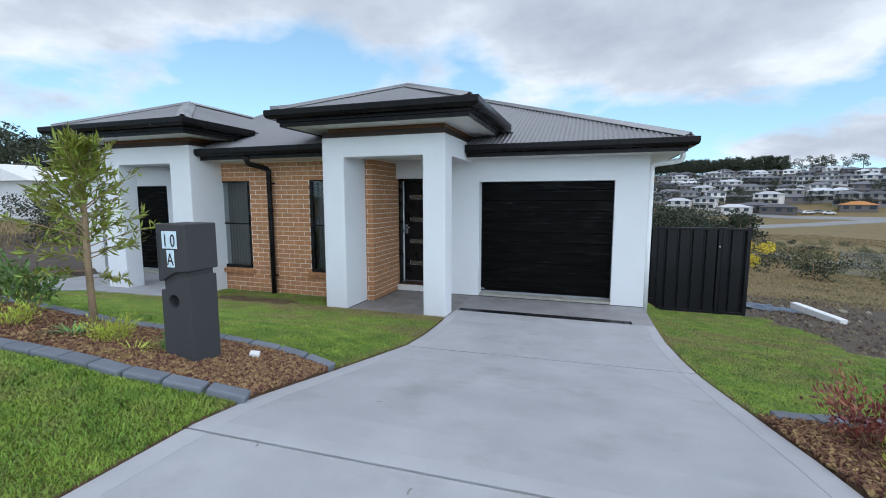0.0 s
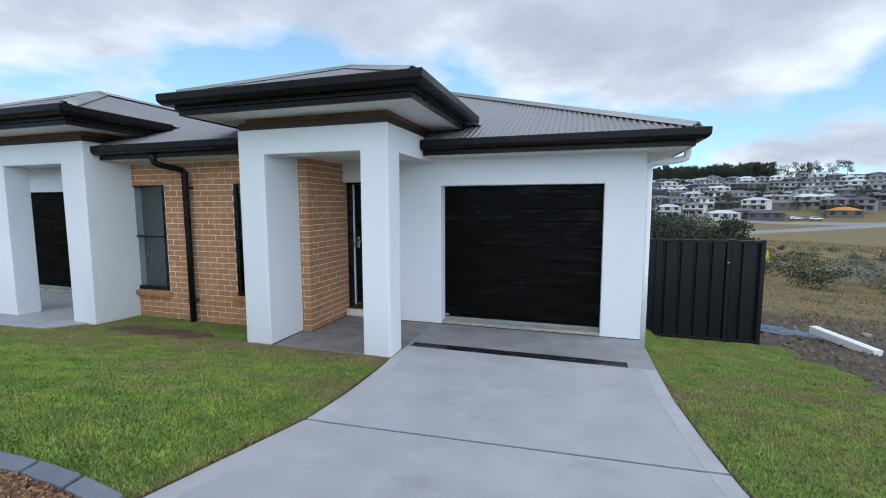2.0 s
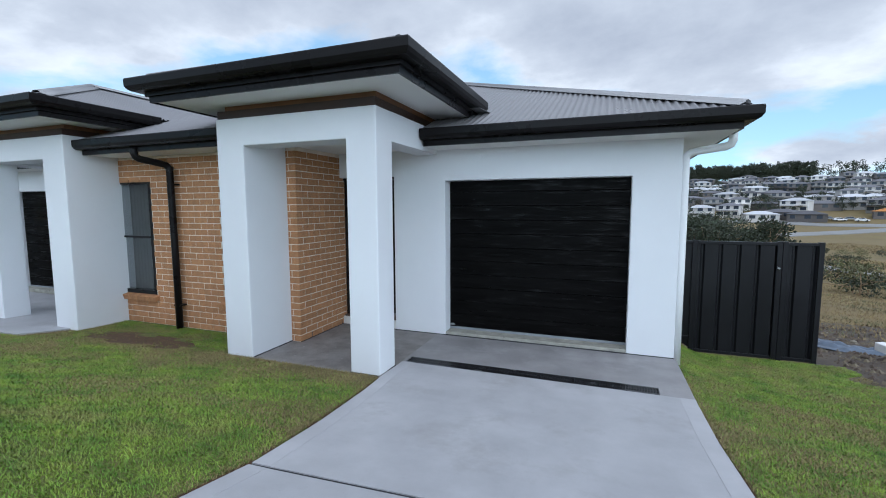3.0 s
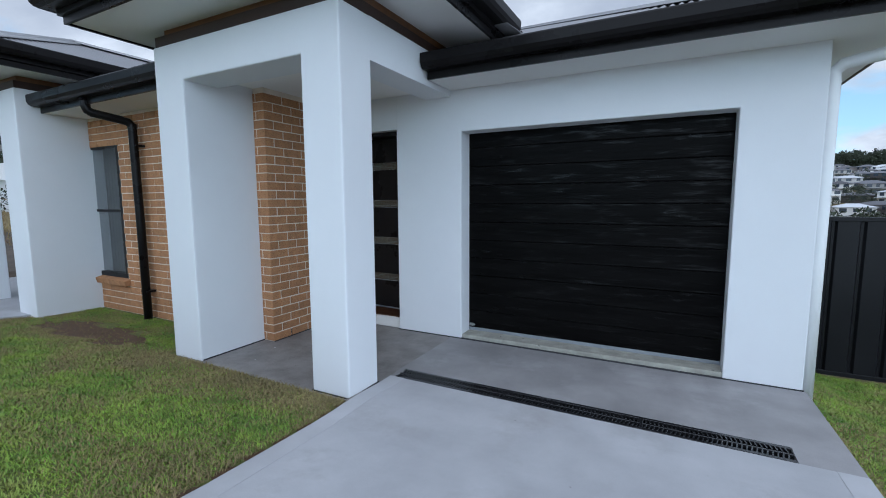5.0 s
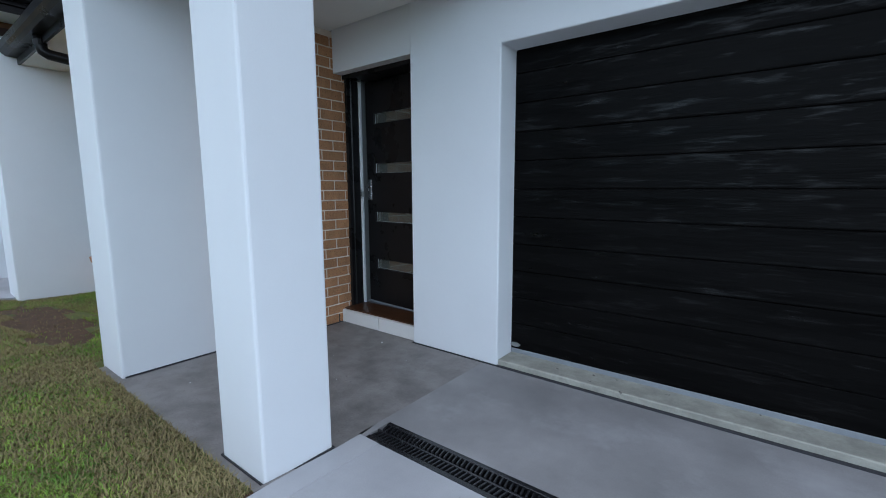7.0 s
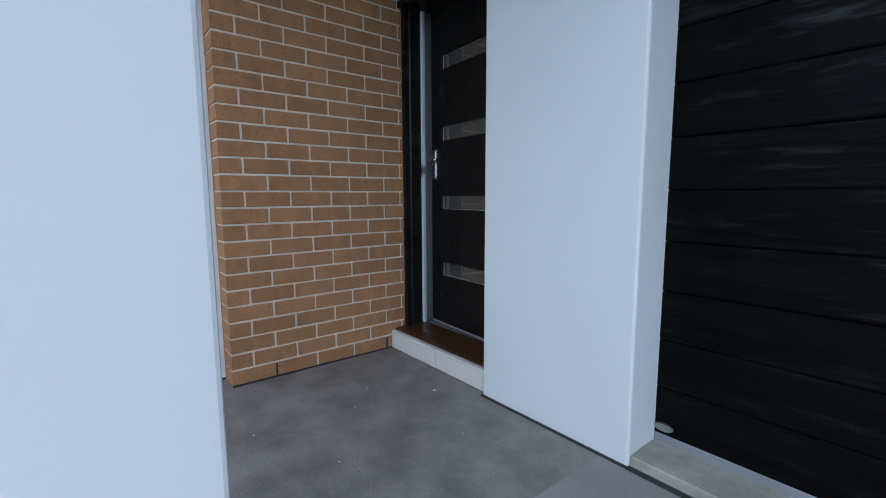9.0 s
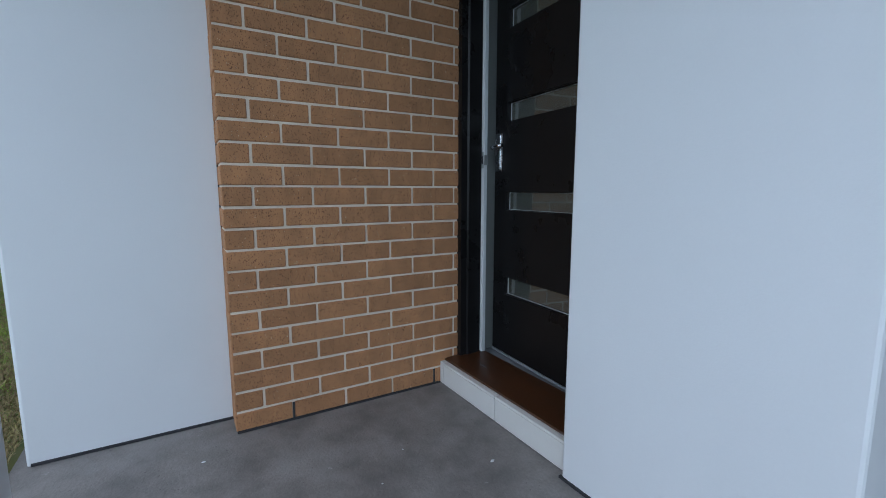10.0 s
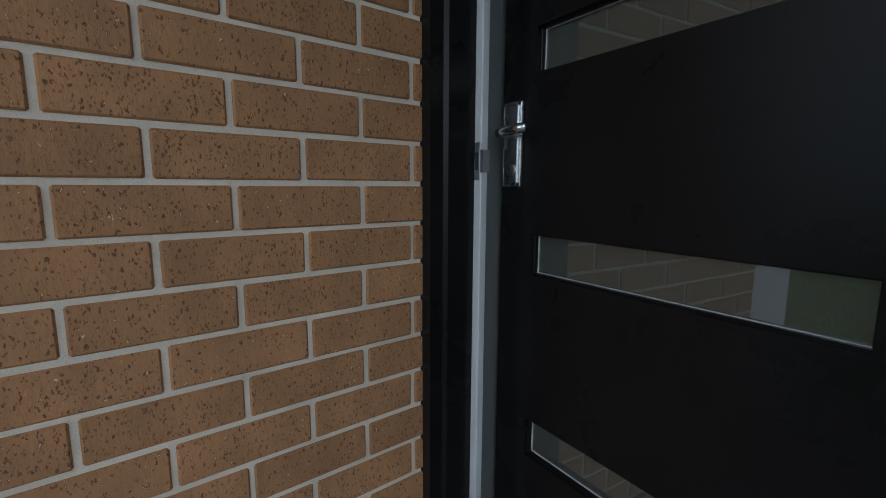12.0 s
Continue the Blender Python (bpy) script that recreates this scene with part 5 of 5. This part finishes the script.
def clods():
    rng = np.random.default_rng(8)
    v, f = [], []
    for _ in range(3800):
        y = rng.uniform(6.5, 16)
        x = 3.35 + abs(rng.normal(0, 1.9))
        s = 0.012 + 0.05 * rng.random() ** 3
        z = gz(x, y)
        k = len(v)
        for d in ((1, 0, 0.1), (0, 1, 0.2), (-1, 0, 0), (0, -1, 0.1), (0, 0, 0.9), (0, 0, -0.4)):
            v.append((x + s * d[0] * rng.uniform(0.6, 1.2), y + s * d[1] * rng.uniform(0.6, 1.2), z + s * d[2]))
        for a, b in ((0, 1), (1, 2), (2, 3), (3, 0)):
            f.append((k + a, k + b, k + 4))
            f.append((k + b, k + a, k + 5))
    tagged(raw("dirt_clods", v, f, material("dirt_clod", (0.125, 0.097, 0.072), 0.95, var=0.3, scale=9, bump=0.5, island=0.5, coords="World")), "clods and gravel strewn over bare dirt", "dirt", kind="stuff")


clods()
beam = tagged(part("foam_beam", boxed(-0.62, 0.62, -0.07, 0.07, 0, 0.13, bevel=0.012, seg=2), POLY), "long white foam beam lying in dirt", "foam beam")
beam.matrix_basis = pose(4.36, 10.95, gz(4.36, 10.95) + 0.03, 3, 2, -74)


def tarp():
    bm = bmesh.new()
    bmesh.ops.create_grid(bm, x_segments=34, y_segments=16, size=0.5)
    for v in bm.verts:
        x, y = v.co.x * 1.5, v.co.y * 0.8
        h = 0.11 * abs(noise.noise(Vector((x * 3.1, y * 4.2, 2)))) + 0.03 * noise.noise(Vector((x * 9, y * 11, 5)))
        v.co = Vector((x, y, 0.03 + h * 1.5 * max(0.15, 1 - (2 * v.co.y) ** 2)))
    r = bmesh.ops.extrude_face_region(bm, geom=list(bm.faces))
    bmesh.ops.translate(bm, vec=(0, 0, -0.006), verts=[q for q in r["geom"] if isinstance(q, bmesh.types.BMVert)])
    ob = part("tarp", bm, TARP, smooth=True)
    tagged(ob, "crumpled blue-grey plastic sheet lying in dirt", "plastic sheet").matrix_basis = pose(3.95, 12.3, gz(3.95, 12.3) + 0.01, -4, 2, -25)


tarp()


def dry_region(x, y, rng):
    return (x > 3.5 + 2.5 * rng.random(len(x)) - 0.05 * (y - 8)) & (x < 3 + (y - 5) * 0.75)


def tussocks(x, y, rng):
    return dry_region(x, y, rng) & (np.sin(x * 1.3 + 2 * np.sin(y * 0.7)) * np.sin(y * 1.1 + x * 0.4) > 0.35)


blades("dry_grass", "dry straw-coloured grass over the vacant block", 90000, (3.5, 34, 13.5, 46, dry_region), FIELD, 0.02, 0.085, 51, lean=1.4, width=0.006)
blades("scrub_grass", "olive weeds among the dry grass", 9000, (4, 34, 14, 46, tussocks), LEAF_SCRUB, 0.03, 0.13, 52, lean=1.2, width=0.008)


def far_dry(x, y, rng):
    return (np.arctan2(x, y) > 0.0) & (np.arctan2(x, y) < 0.62) & (np.sin(x * 0.13 + 2 * np.sin(y * 0.05)) > -0.4)


blades("dry_grass", "dry tussocks on the valley floor", 26000, (0, 95, 45, 150, far_dry), FIELD, 0.1, 0.32, 53, lean=1.2, width=0.05)


def left_dry(x, y, rng):
    return (y > 2) & (rng.random(len(x)) < 0.9)


blades("dry_grass", "dry grass on the bare block beyond the attached unit", 14000, (-40, -18, 2, 24, left_dry), FIELD, 0.06, 0.3, 54, lean=0.6, width=0.010)


def far_tree(name, label, x, y, h, spread, n, mat, seed, low=0.15, size=None):
    """A tree with a tapered trunk, limbs and a broken crown of leaf clumps."""
    rng = np.random.default_rng(seed)
    t = thing(name, label, "tree", (x, y, gz(x, y)))
    part("trunk", tube([(0, 0, -0.3), (0.03 * h, 0, h * 0.4), (0.0, 0.02 * h, h * 0.85)], max(0.05, h * 0.018), 6, taper=[1.2, 0.8, 0.3]), BARK, t)
    centres = [(rng.normal(0, spread * 0.42), rng.normal(0, spread * 0.42), h * rng.uniform(low + 0.1, 0.98)) for _ in range(int(9 + h * 1.2))]
    limbs = [tube([(0, 0, c[2] * 0.55), (c[0] * 0.6, c[1] * 0.6, c[2] * 0.85), c], h * 0.005 + 0.01, 4) for c in centres[:8]]
    part("limbs", merge(*limbs), BARK, t)
    places, ways = [], []
    for _ in range(n):
        c = centres[rng.integers(len(centres))]
        q = rng.normal(0, 1, 3)
        q = q / np.linalg.norm(q) * rng.random() ** 0.4 * spread * 0.34
        places.append((c[0] + q[0], c[1] + q[1], max(0.1, c[2] + q[2] * 0.7)))
        ways.append((q[0] + rng.normal(0, 0.4), q[1] + rng.normal(0, 0.4), q[2] * 0.5 + rng.normal(0, 0.5)))
    sz = size or h * 0.055
    leaf_mesh("crown", places, ways, sz, sz * 0.5, mat, t, rng)
    return t


def polar(az, r):
    return r * math.sin(radians(az)), 5 + r * math.cos(radians(az))


for k, (az, r, h, sp) in enumerate(((7.2, 62, 10.5, 5.5), (8.5, 58, 5.5, 5), (9.6, 60, 5.0, 5), (10.8, 62, 5.6, 5), (12.0, 60, 5.0, 5), (13.2, 66, 5.4, 5), (14.4, 70, 4.6, 4.5), (15.6, 70, 5.4, 2.6), (16.7, 68, 6.2, 2.8))):
    far_tree("valley_tree", "bushy dark green tree on the valley floor", *polar(az, r), h, sp, 1500, LEAF_FAR, 300 + k, 0.05, 0.45)
for k in range(58):
    rr = np.random.default_rng(400 + k)
    az, r = rr.uniform(15, 34), rr.uniform(30, 120)
    far_tree("scrub_bush", "olive scrub bush on the dry block", *polar(az, r), rr.uniform(0.5, 1.9), rr.uniform(1.0, 2.6), 420, LEAF_SCRUB if k % 3 else LEAF_FAR, 500 + k, 0.0, 0.22)
far_tree("wattle", "yellow flowering wattle bush on the dry block", *polar(17.9, 44), 2.3, 2.2, 3200, LEAF_YEL, 77, 0.0, 0.2)
for k, (x, y, h) in enumerate(((-20.3, 12.2, 1.5), (-22, 9.8, 1.2), (-25.5, 7.5, 1.6), (-29, 6.4, 1.2), (-31, 8.2, 1.1), (-36, 5.5, 1.3))):
    far_tree("scrub_bush", "dense green scrub bush on bare ground", x, y, h, h * 1.3, 2200, LEAF_SCRUB if k % 2 else LEAF_FAR, 600 + k, 0.0, 0.12)


def woods(name, label, spots, seed, per=150, leaf=0.06):
    rng = np.random.default_rng(seed)
    v, f = [], []
    for x, y, h, sp in spots:
        z = gz(x, y)
        k = len(v)
        w = h * 0.012 + 0.08
        v.extend([(x - w, y, z), (x + w, y, z), (x + w * 0.4, y, z + h * 0.8), (x - w * 0.4, y, z + h * 0.8)])
        f.append((k, k + 1, k + 2, k + 3))
        cl = [(rng.normal(0, sp * 0.45), rng.normal(0, sp * 0.45), h * rng.uniform(0.30, 0.95)) for _ in range(9)]
        for _ in range(per):
            c = cl[rng.integers(9)]
            q = rng.normal(0, 1, 3)
            q = q / np.linalg.norm(q) * sp * 0.3 * rng.random() ** 0.4
            p = Vector((x + c[0] + q[0], y + c[1] + q[1], z + c[2] + q[2] * 0.8))
            d = Vector(rng.normal(0, 1, 3)).normalized() * h * leaf
            e = Vector(rng.normal(0, 1, 3)).normalized() * h * leaf * 0.8
            k = len(v)
            v.extend([tuple(p - d), tuple(p + e), tuple(p + d)])
            f.append((k, k + 1, k + 2))
    tagged(raw(name, v, f, LEAF_FAR), label, "woods", kind="stuff")


rw = np.random.default_rng(9)
woods("hilltop_woods", "dark line of gum trees along the hilltop", [(*polar(az + rw.normal(0, 0.2), r), rw.uniform(10, 17), rw.uniform(5, 9)) for az in np.arange(3, 19.5, 0.24) for r in (rw.uniform(455, 470), rw.uniform(470, 490), rw.uniform(490, 510))] + [(*polar(az, rw.uniform(470, 500)), rw.uniform(9, 15), rw.uniform(6, 10)) for az in (20.6, 21.2, 21.9, 22.3, 22.8, 24.0, 25.1)] + [(*polar(rw.uniform(6, 31), rw.uniform(255, 430)), rw.uniform(3.5, 7.5), rw.uniform(3, 5)) for _ in range(130)], 61, 420, 0.055)
woods("valley_woods", "dark trees clustered on the valley floor", [(*polar(rw.uniform(2, 13), rw.uniform(90, 190)), rw.uniform(5, 9), rw.uniform(4, 7)) for _ in range(60)], 62)
woods("hill_woods", "dark wooded hillside beyond the bare block", [(*polar(az + rw.normal(0, 0.5), r), rw.uniform(6, 9.5), rw.uniform(4, 7)) for az in np.arange(-112, -38, 1.1) for r in (rw.uniform(85, 100), rw.uniform(105, 125), rw.uniform(130, 160))], 63, 420, 0.05)


# ---- far houses ----
def far_house(storeys, w, d, wall_mat, roof_mat, seed):
    rng = np.random.default_rng(seed)
    h = 2.6 * storeys
    w, d = w * 0.8, d * 0.85
    t = thing("house", "suburban house with a hip roof on the far hillside", "house", group="houses on the far hillside")
    part("wall", boxed(-w / 2, w / 2, -d / 2, d / 2, -3.0, h), wall_mat, t)
    e = 0.6
    rise = 1.5
    bm = bmesh.new()
    a = [bm.verts.new(p) for p in ((-w / 2 - e, -d / 2 - e, h), (w / 2 + e, -d / 2 - e, h), (w / 2 + e, d / 2 + e, h), (-w / 2 - e, d / 2 + e, h))]
    m = max(0.5, (w - d) / 2)
    b = [bm.verts.new((-m, 0, h + rise)), bm.verts.new((m, 0, h + rise))]
    for q in ((a[0], a[1], b[1], b[0]), (a[1], a[2], b[1]), (a[2], a[3], b[0], b[1]), (a[3], a[0], b[0]), (a[3], a[2], a[1], a[0])):
        bm.faces.new(q)
    part("roof", bm, roof_mat, t)
    if storeys > 1:
        part("porch_roof", boxed(-w / 2 - 0.5, w * 0.1, -d / 2 - 2.2, -d / 2, 2.7, 2.95), roof_mat, t)
        part("balcony", boxed(w * 0.1, w / 2 - 0.5, -d / 2 - 1.5, -d / 2, 2.7, 3.0), wall_mat, t)
    for s in range(storeys):
        for k in range(3):
            x = -w / 2 + w * (k + 0.5) / 3 + rng.uniform(-0.4, 0.4)
            ww = rng.uniform(0.7, 1.3)
            part("window", boxed(x - ww, x + ww, -d / 2 - 0.06, -d / 2 + 0.02, s * 2.9 + 0.7, s * 2.9 + 2.2), FARGLASS, t)
    return t


kinds = [far_house(2, 12, 9, FARWALL, FARROOF, 1), far_house(2, 14, 9, FARWALL, FARROOF2, 2), far_house(1, 17, 11, FARWALL2, FARROOF, 3), far_house(2, 13, 10, FARWALL2, FARROOF, 4), far_house(1, 16, 10, FARWALL, FARROOF2, 5), far_house(1, 15, 10, FARWALL2, FARROOF3, 6)]


def place_houses():
    rng = np.random.default_rng(17)
    used = set()
    rows = ((252, 7.5, 20.0, 4.6), (278, 6.2, 30, 4.0), (304, 6.5, 31, 3.5), (330, 6.0, 31, 3.2), (356, 6.3, 31, 3.0), (382, 6.1, 31, 2.8), (410, 9, 31, 2.7), (436, 14, 31, 2.6))
    for r0, a0, a1, st in rows:
        az = a0
        while az < a1:
            r = r0 + rng.uniform(-7, 7)
            x, y = polar(az, r)
            k = int(rng.choice(5, p=(0.30, 0.10, 0.30, 0.20, 0.10)))
            if r0 == 252 and 19 < az:
                k = 2
            m = pose(x, y, gz(x, y) + 0.3, 0, 0, -az + rng.uniform(-25, 25))
            if k not in used:
                kinds[k].matrix_basis = m
                used.add(k)
            else:
                copy_thing(kinds[k], m)
            az += st * rng.uniform(0.38, 0.72)
    x, y = polar(25.2, 258)
    kinds[5].matrix_basis = pose(x, y, gz(x, y), 0, 0, -20)
    tagged(kinds[5], "orange timber house frame under construction on the hillside", "house")


place_houses()


def ribbon(name, label, pts, width, mat, lift=0.25, category="road"):
    bm = bmesh.new()
    rows = []
    P = [Vector(p) for p in pts]
    for i, p in enumerate(P):
        d = (P[min(i + 1, len(P) - 1)] - P[max(i - 1, 0)]).normalized()
        s = Vector((-d.y, d.x)) * width / 2
        rows.append([bm.verts.new((q.x, q.y, gz(q.x, q.y) + lift)) for q in (p - s, p + s)])
    for a, b in zip(rows, rows[1:]):
        bm.faces.new((a[0], a[1], b[1], b[0]))
    r = bmesh.ops.extrude_face_region(bm, geom=list(bm.faces))
    bmesh.ops.translate(bm, vec=(0, 0, -1.0), verts=[q for q in r["geom"] if isinstance(q, bmesh.types.BMVert)])
    bmesh.ops.recalc_face_normals(bm, faces=bm.faces)
    return tagged(part(name, bm, mat), label, category, kind="structure")


ribbon("far_road", "pale road curving across the valley floor", [polar(a, np.interp(a, [12, 17, 22, 27, 34], [178, 186, 204, 232, 262])) for a in np.linspace(12, 34, 24)], 9, FAR_ROAD)
ribbon("far_path", "pale concrete path on the dry block", [polar(a, np.interp(a, [18, 24, 34], [80, 70, 62])) for a in np.linspace(18.5, 34, 14)], 5, FAR_ROAD, 0.15)
ribbon("far_street", "street at the foot of the far hillside", [polar(a, np.interp(a, [8, 16, 20, 34], [240, 244, 236, 240])) for a in np.linspace(8, 34, 24)], 7, FAR_ROAD)


def parked_car(x, y, rz, mat, label):
    c = thing("parked_car", label, "car", (x, y, gz(x, y) + 0.25), group="cars parked below the hill")
    c.rotation_euler = (0, 0, radians(rz))
    part("body", prism([(-2.2, 0.35), (2.2, 0.35), (2.25, 0.8), (1.2, 0.95), (0.6, 1.45), (-1.2, 1.45), (-1.9, 0.95), (-2.25, 0.85)], "y", -0.85, 0.85, bevel=0.06), mat, c)
    part("window", prism([(-1.6, 1.0), (1.0, 1.0), (0.55, 1.38), (-1.1, 1.38)], "y", -0.87, 0.87), FARGLASS, c)
    for wx in (-1.35, 1.35):
        for wy in (-0.8, 0.8):
            part("wheel", tube([(wx, wy - 0.1, 0.32), (wx, wy + 0.1, 0.32)], 0.32, 12), PLASTIC, c)


for k, (az, r) in enumerate(((20.0, 246), (20.8, 249), (21.6, 246), (22.4, 249), (23.2, 246), (15.2, 246))):
    x, y = polar(az, r)
    parked_car(x, y, -az + 12 * (k % 3), WHITE_PIPE if k % 2 == 0 else GALV, "white car parked below the hill" if k % 2 == 0 else "grey car parked below the hill")


def mesh_fence():
    f = thing("mesh_fence", "grey wire mesh fence on the dry block", "fence")
    pts = [polar(a, r) for a, r in ((26.2, 46), (28.0, 45), (30.0, 44), (32, 43))]
    for x, y in pts:
        part("post", tube([(x, y, gz(x, y) - 0.3), (x, y, gz(x, y) + 2.0)], 0.04, 8), STEEL, f)
    wires = []
    for (xa, ya), (xb, yb) in zip(pts, pts[1:]):
        for h in (0.1, 1.95):
            part("rail", tube([(xa, ya, gz(xa, ya) + h), (xb, yb, gz(xb, yb) + h)], 0.02, 6), STEEL, f)
        n = 26
        for k in range(n):
            for s in (-1, 1):
                u0, u1 = k / n, (k + 3 * s) / n
                if 0 <= u1 <= 1:
                    p = [(xa + (xb - xa) * u, ya + (yb - ya) * u, gz(xa + (xb - xa) * u, ya + (yb - ya) * u) + h) for u, h in ((u0, 0.1), (u1, 1.95))]
                    wires.append(tube(p, 0.008, 3))
    part("wire_mesh", merge(*wires), STEEL, f, "diagonal wire netting")


mesh_fence()


# ---- bare block beyond the attached unit ----
def shed():
    s = thing("shed", "white sheet-metal shed with a rounded roof", "shed", (-27.3, 15.6, gz(-27.3, 15.6)))
    part("base_wall", boxed(-16, 0, 0, 9, -0.5, 0.28), CONC_SILL, s, "grey block base")
    part("wall", boxed(-16, -0.02, 0.02, 9, 0.28, 2.25), SHEDWALL, s)
    pts = [(-16.4, 2.25)] + [(-16.4 + 16.8 * k / 24, 2.25 + 0.95 * min(1, math.sin(math.pi * min(k, 24 - k) / 24) * 1.7)) for k in range(25)] + [(0.4, 2.25)]
    part("roof", prism(pts, "y", -0.3, 9.3), POLY, s, "white rounded roof")
    for x in (-3.2, -2.6):
        part("scaffold_pole", tube([(x, -1.2, 0), (x, -1.2, 1.7)], 0.03, 6), STEEL, s)
    for z in (0.6, 1.3):
        part("scaffold_rail", tube([(-4.2, -1.2, z), (-0.5, -1.2, z)], 0.02, 6), STEEL, s)


shed()
hut = thing("portable_toilet", "blue portable toilet hut beyond the scrub", "toilet hut", (-60, 6.4, gz(-60, 6.4)))
part("body", boxed(-0.6, 0.6, -0.6, 0.6, 0, 2.1, bevel=0.03), BLUEBOX, hut)
part("roof", prism([(-0.66, 2.1), (0.66, 2.1), (0.5, 2.32), (-0.5, 2.32)], "y", -0.66, 0.66), POLY, hut, "white roof")


# ---- brickwork ----
brick_data = {}


def brick(length, parent, m):
    """One brick, its face towards -y in its own axes, laid from the origin towards +x."""
    key = round(length, 2)
    if key not in brick_data:
        bm = boxed(0, key, 0, 0.11, 0, 0.076, bevel=0.0035)
        me = bpy.data.meshes.new("brick")
        bm.to_mesh(me)
        bm.free()
        me.materials.append(BRICK)
        brick_data[key] = me
    ob = new("brick", brick_data[key])
    ob.parent = parent
    ob.matrix_basis = m @ pose(random.uniform(-0.001, 0.001), random.uniform(-0.0012, 0.0008), random.uniform(-0.001, 0.001))
    return ob


def side_wall():
    w = thing("wall_entry", "tan speckled brick return wall beside the front door", "wall", kind="structure")
    part("mortar", boxed(-3.70, -3.5645, 7.556, 8.648, -0.05, 2.54), MORTAR, w, "recessed cream mortar")
    part("pier", boxed(-3.708, -3.70, 7.556, 7.60, -0.05, 2.54), MORTAR, w)
    for k in range(30):
        z = 0.086 * k
        if k == 29:
            break
        y = 7.55
        if k % 2:
            # the corner brick lies along the front; its end shows here
            brick(0.23, w, pose(-3.79, 7.55, z + 0.005))
            y = 7.67
        else:
            brick(0.07, w, pose(-3.752, 7.55, z + 0.005))
        while y < 8.64:
            ln = min(0.23, 8.66 - y)
            if ln > 0.02:
                brick(ln, w, pose(-3.56, y, z + 0.005, 0, 0, 90))
            y += 0.24
    for u in (0.235, 0.955):
        part("weep_hole", boxed(-3.5625, -3.5610, 7.55 + u - 0.005, 7.55 + u + 0.005, 0.006, 0.080), JOINT, w, "dark weep slot")
    return w


def front_wall():
    w = thing("wall_bedroom", "tan speckled brick front wall round two windows", "wall", kind="structure")
    y0, y1 = 7.556, 7.66
    part("mortar", merge(boxed(-7.0, -4.1, y0, y1, -0.05, 0.44), boxed(-7.0, -4.1, y0, y1, 2.195, 2.54), boxed(-6.21, -4.862, y0, y1, 0.44, 2.195), boxed(-7.0, -6.96, y0, y1, 0.44, 2.195)), MORTAR, w, "recessed cream mortar")
    for k in range(29):
        z = 0.086 * k
        spans = [(-7.0, -4.1)]
        if z + 0.076 > 0.37 and z < 2.15:
            spans = [(-6.215, -4.857)]
        start = -3.56 if k % 2 else -3.68
        for a, b in spans:
            x = start
            while x > a:
                lo, hi = max(a, x - 0.23), min(b, x)
                if hi - lo > 0.03:
                    brick(hi - lo, w, pose(lo, 7.55, z + 0.005))
                x -= 0.24
    # sloping brick sills
    for a, b in ((-7.0, -6.165), (-4.91, -4.1)):
        x = a
        while x < b - 0.02:
            ln = min(0.076, b - x - 0.004)
            bm_key = ("sill", round(ln, 2))
            if bm_key not in brick_data:
                me = bpy.data.meshes.new("sill_brick")
                bm = boxed(0, round(ln, 2), -0.075, 0.08, -0.076, 0, bevel=0.004)
                bm.to_mesh(me)
                bm.free()
                me.materials.append(BRICK)
                brick_data[bm_key] = me
            ob = new("sill_brick", brick_data[bm_key])
            ob.parent = w
            ob.matrix_basis = pose(x, 7.55, 0.445, 14, 0, 0)
            x += 0.086
    return w


side_wall()
front_wall()
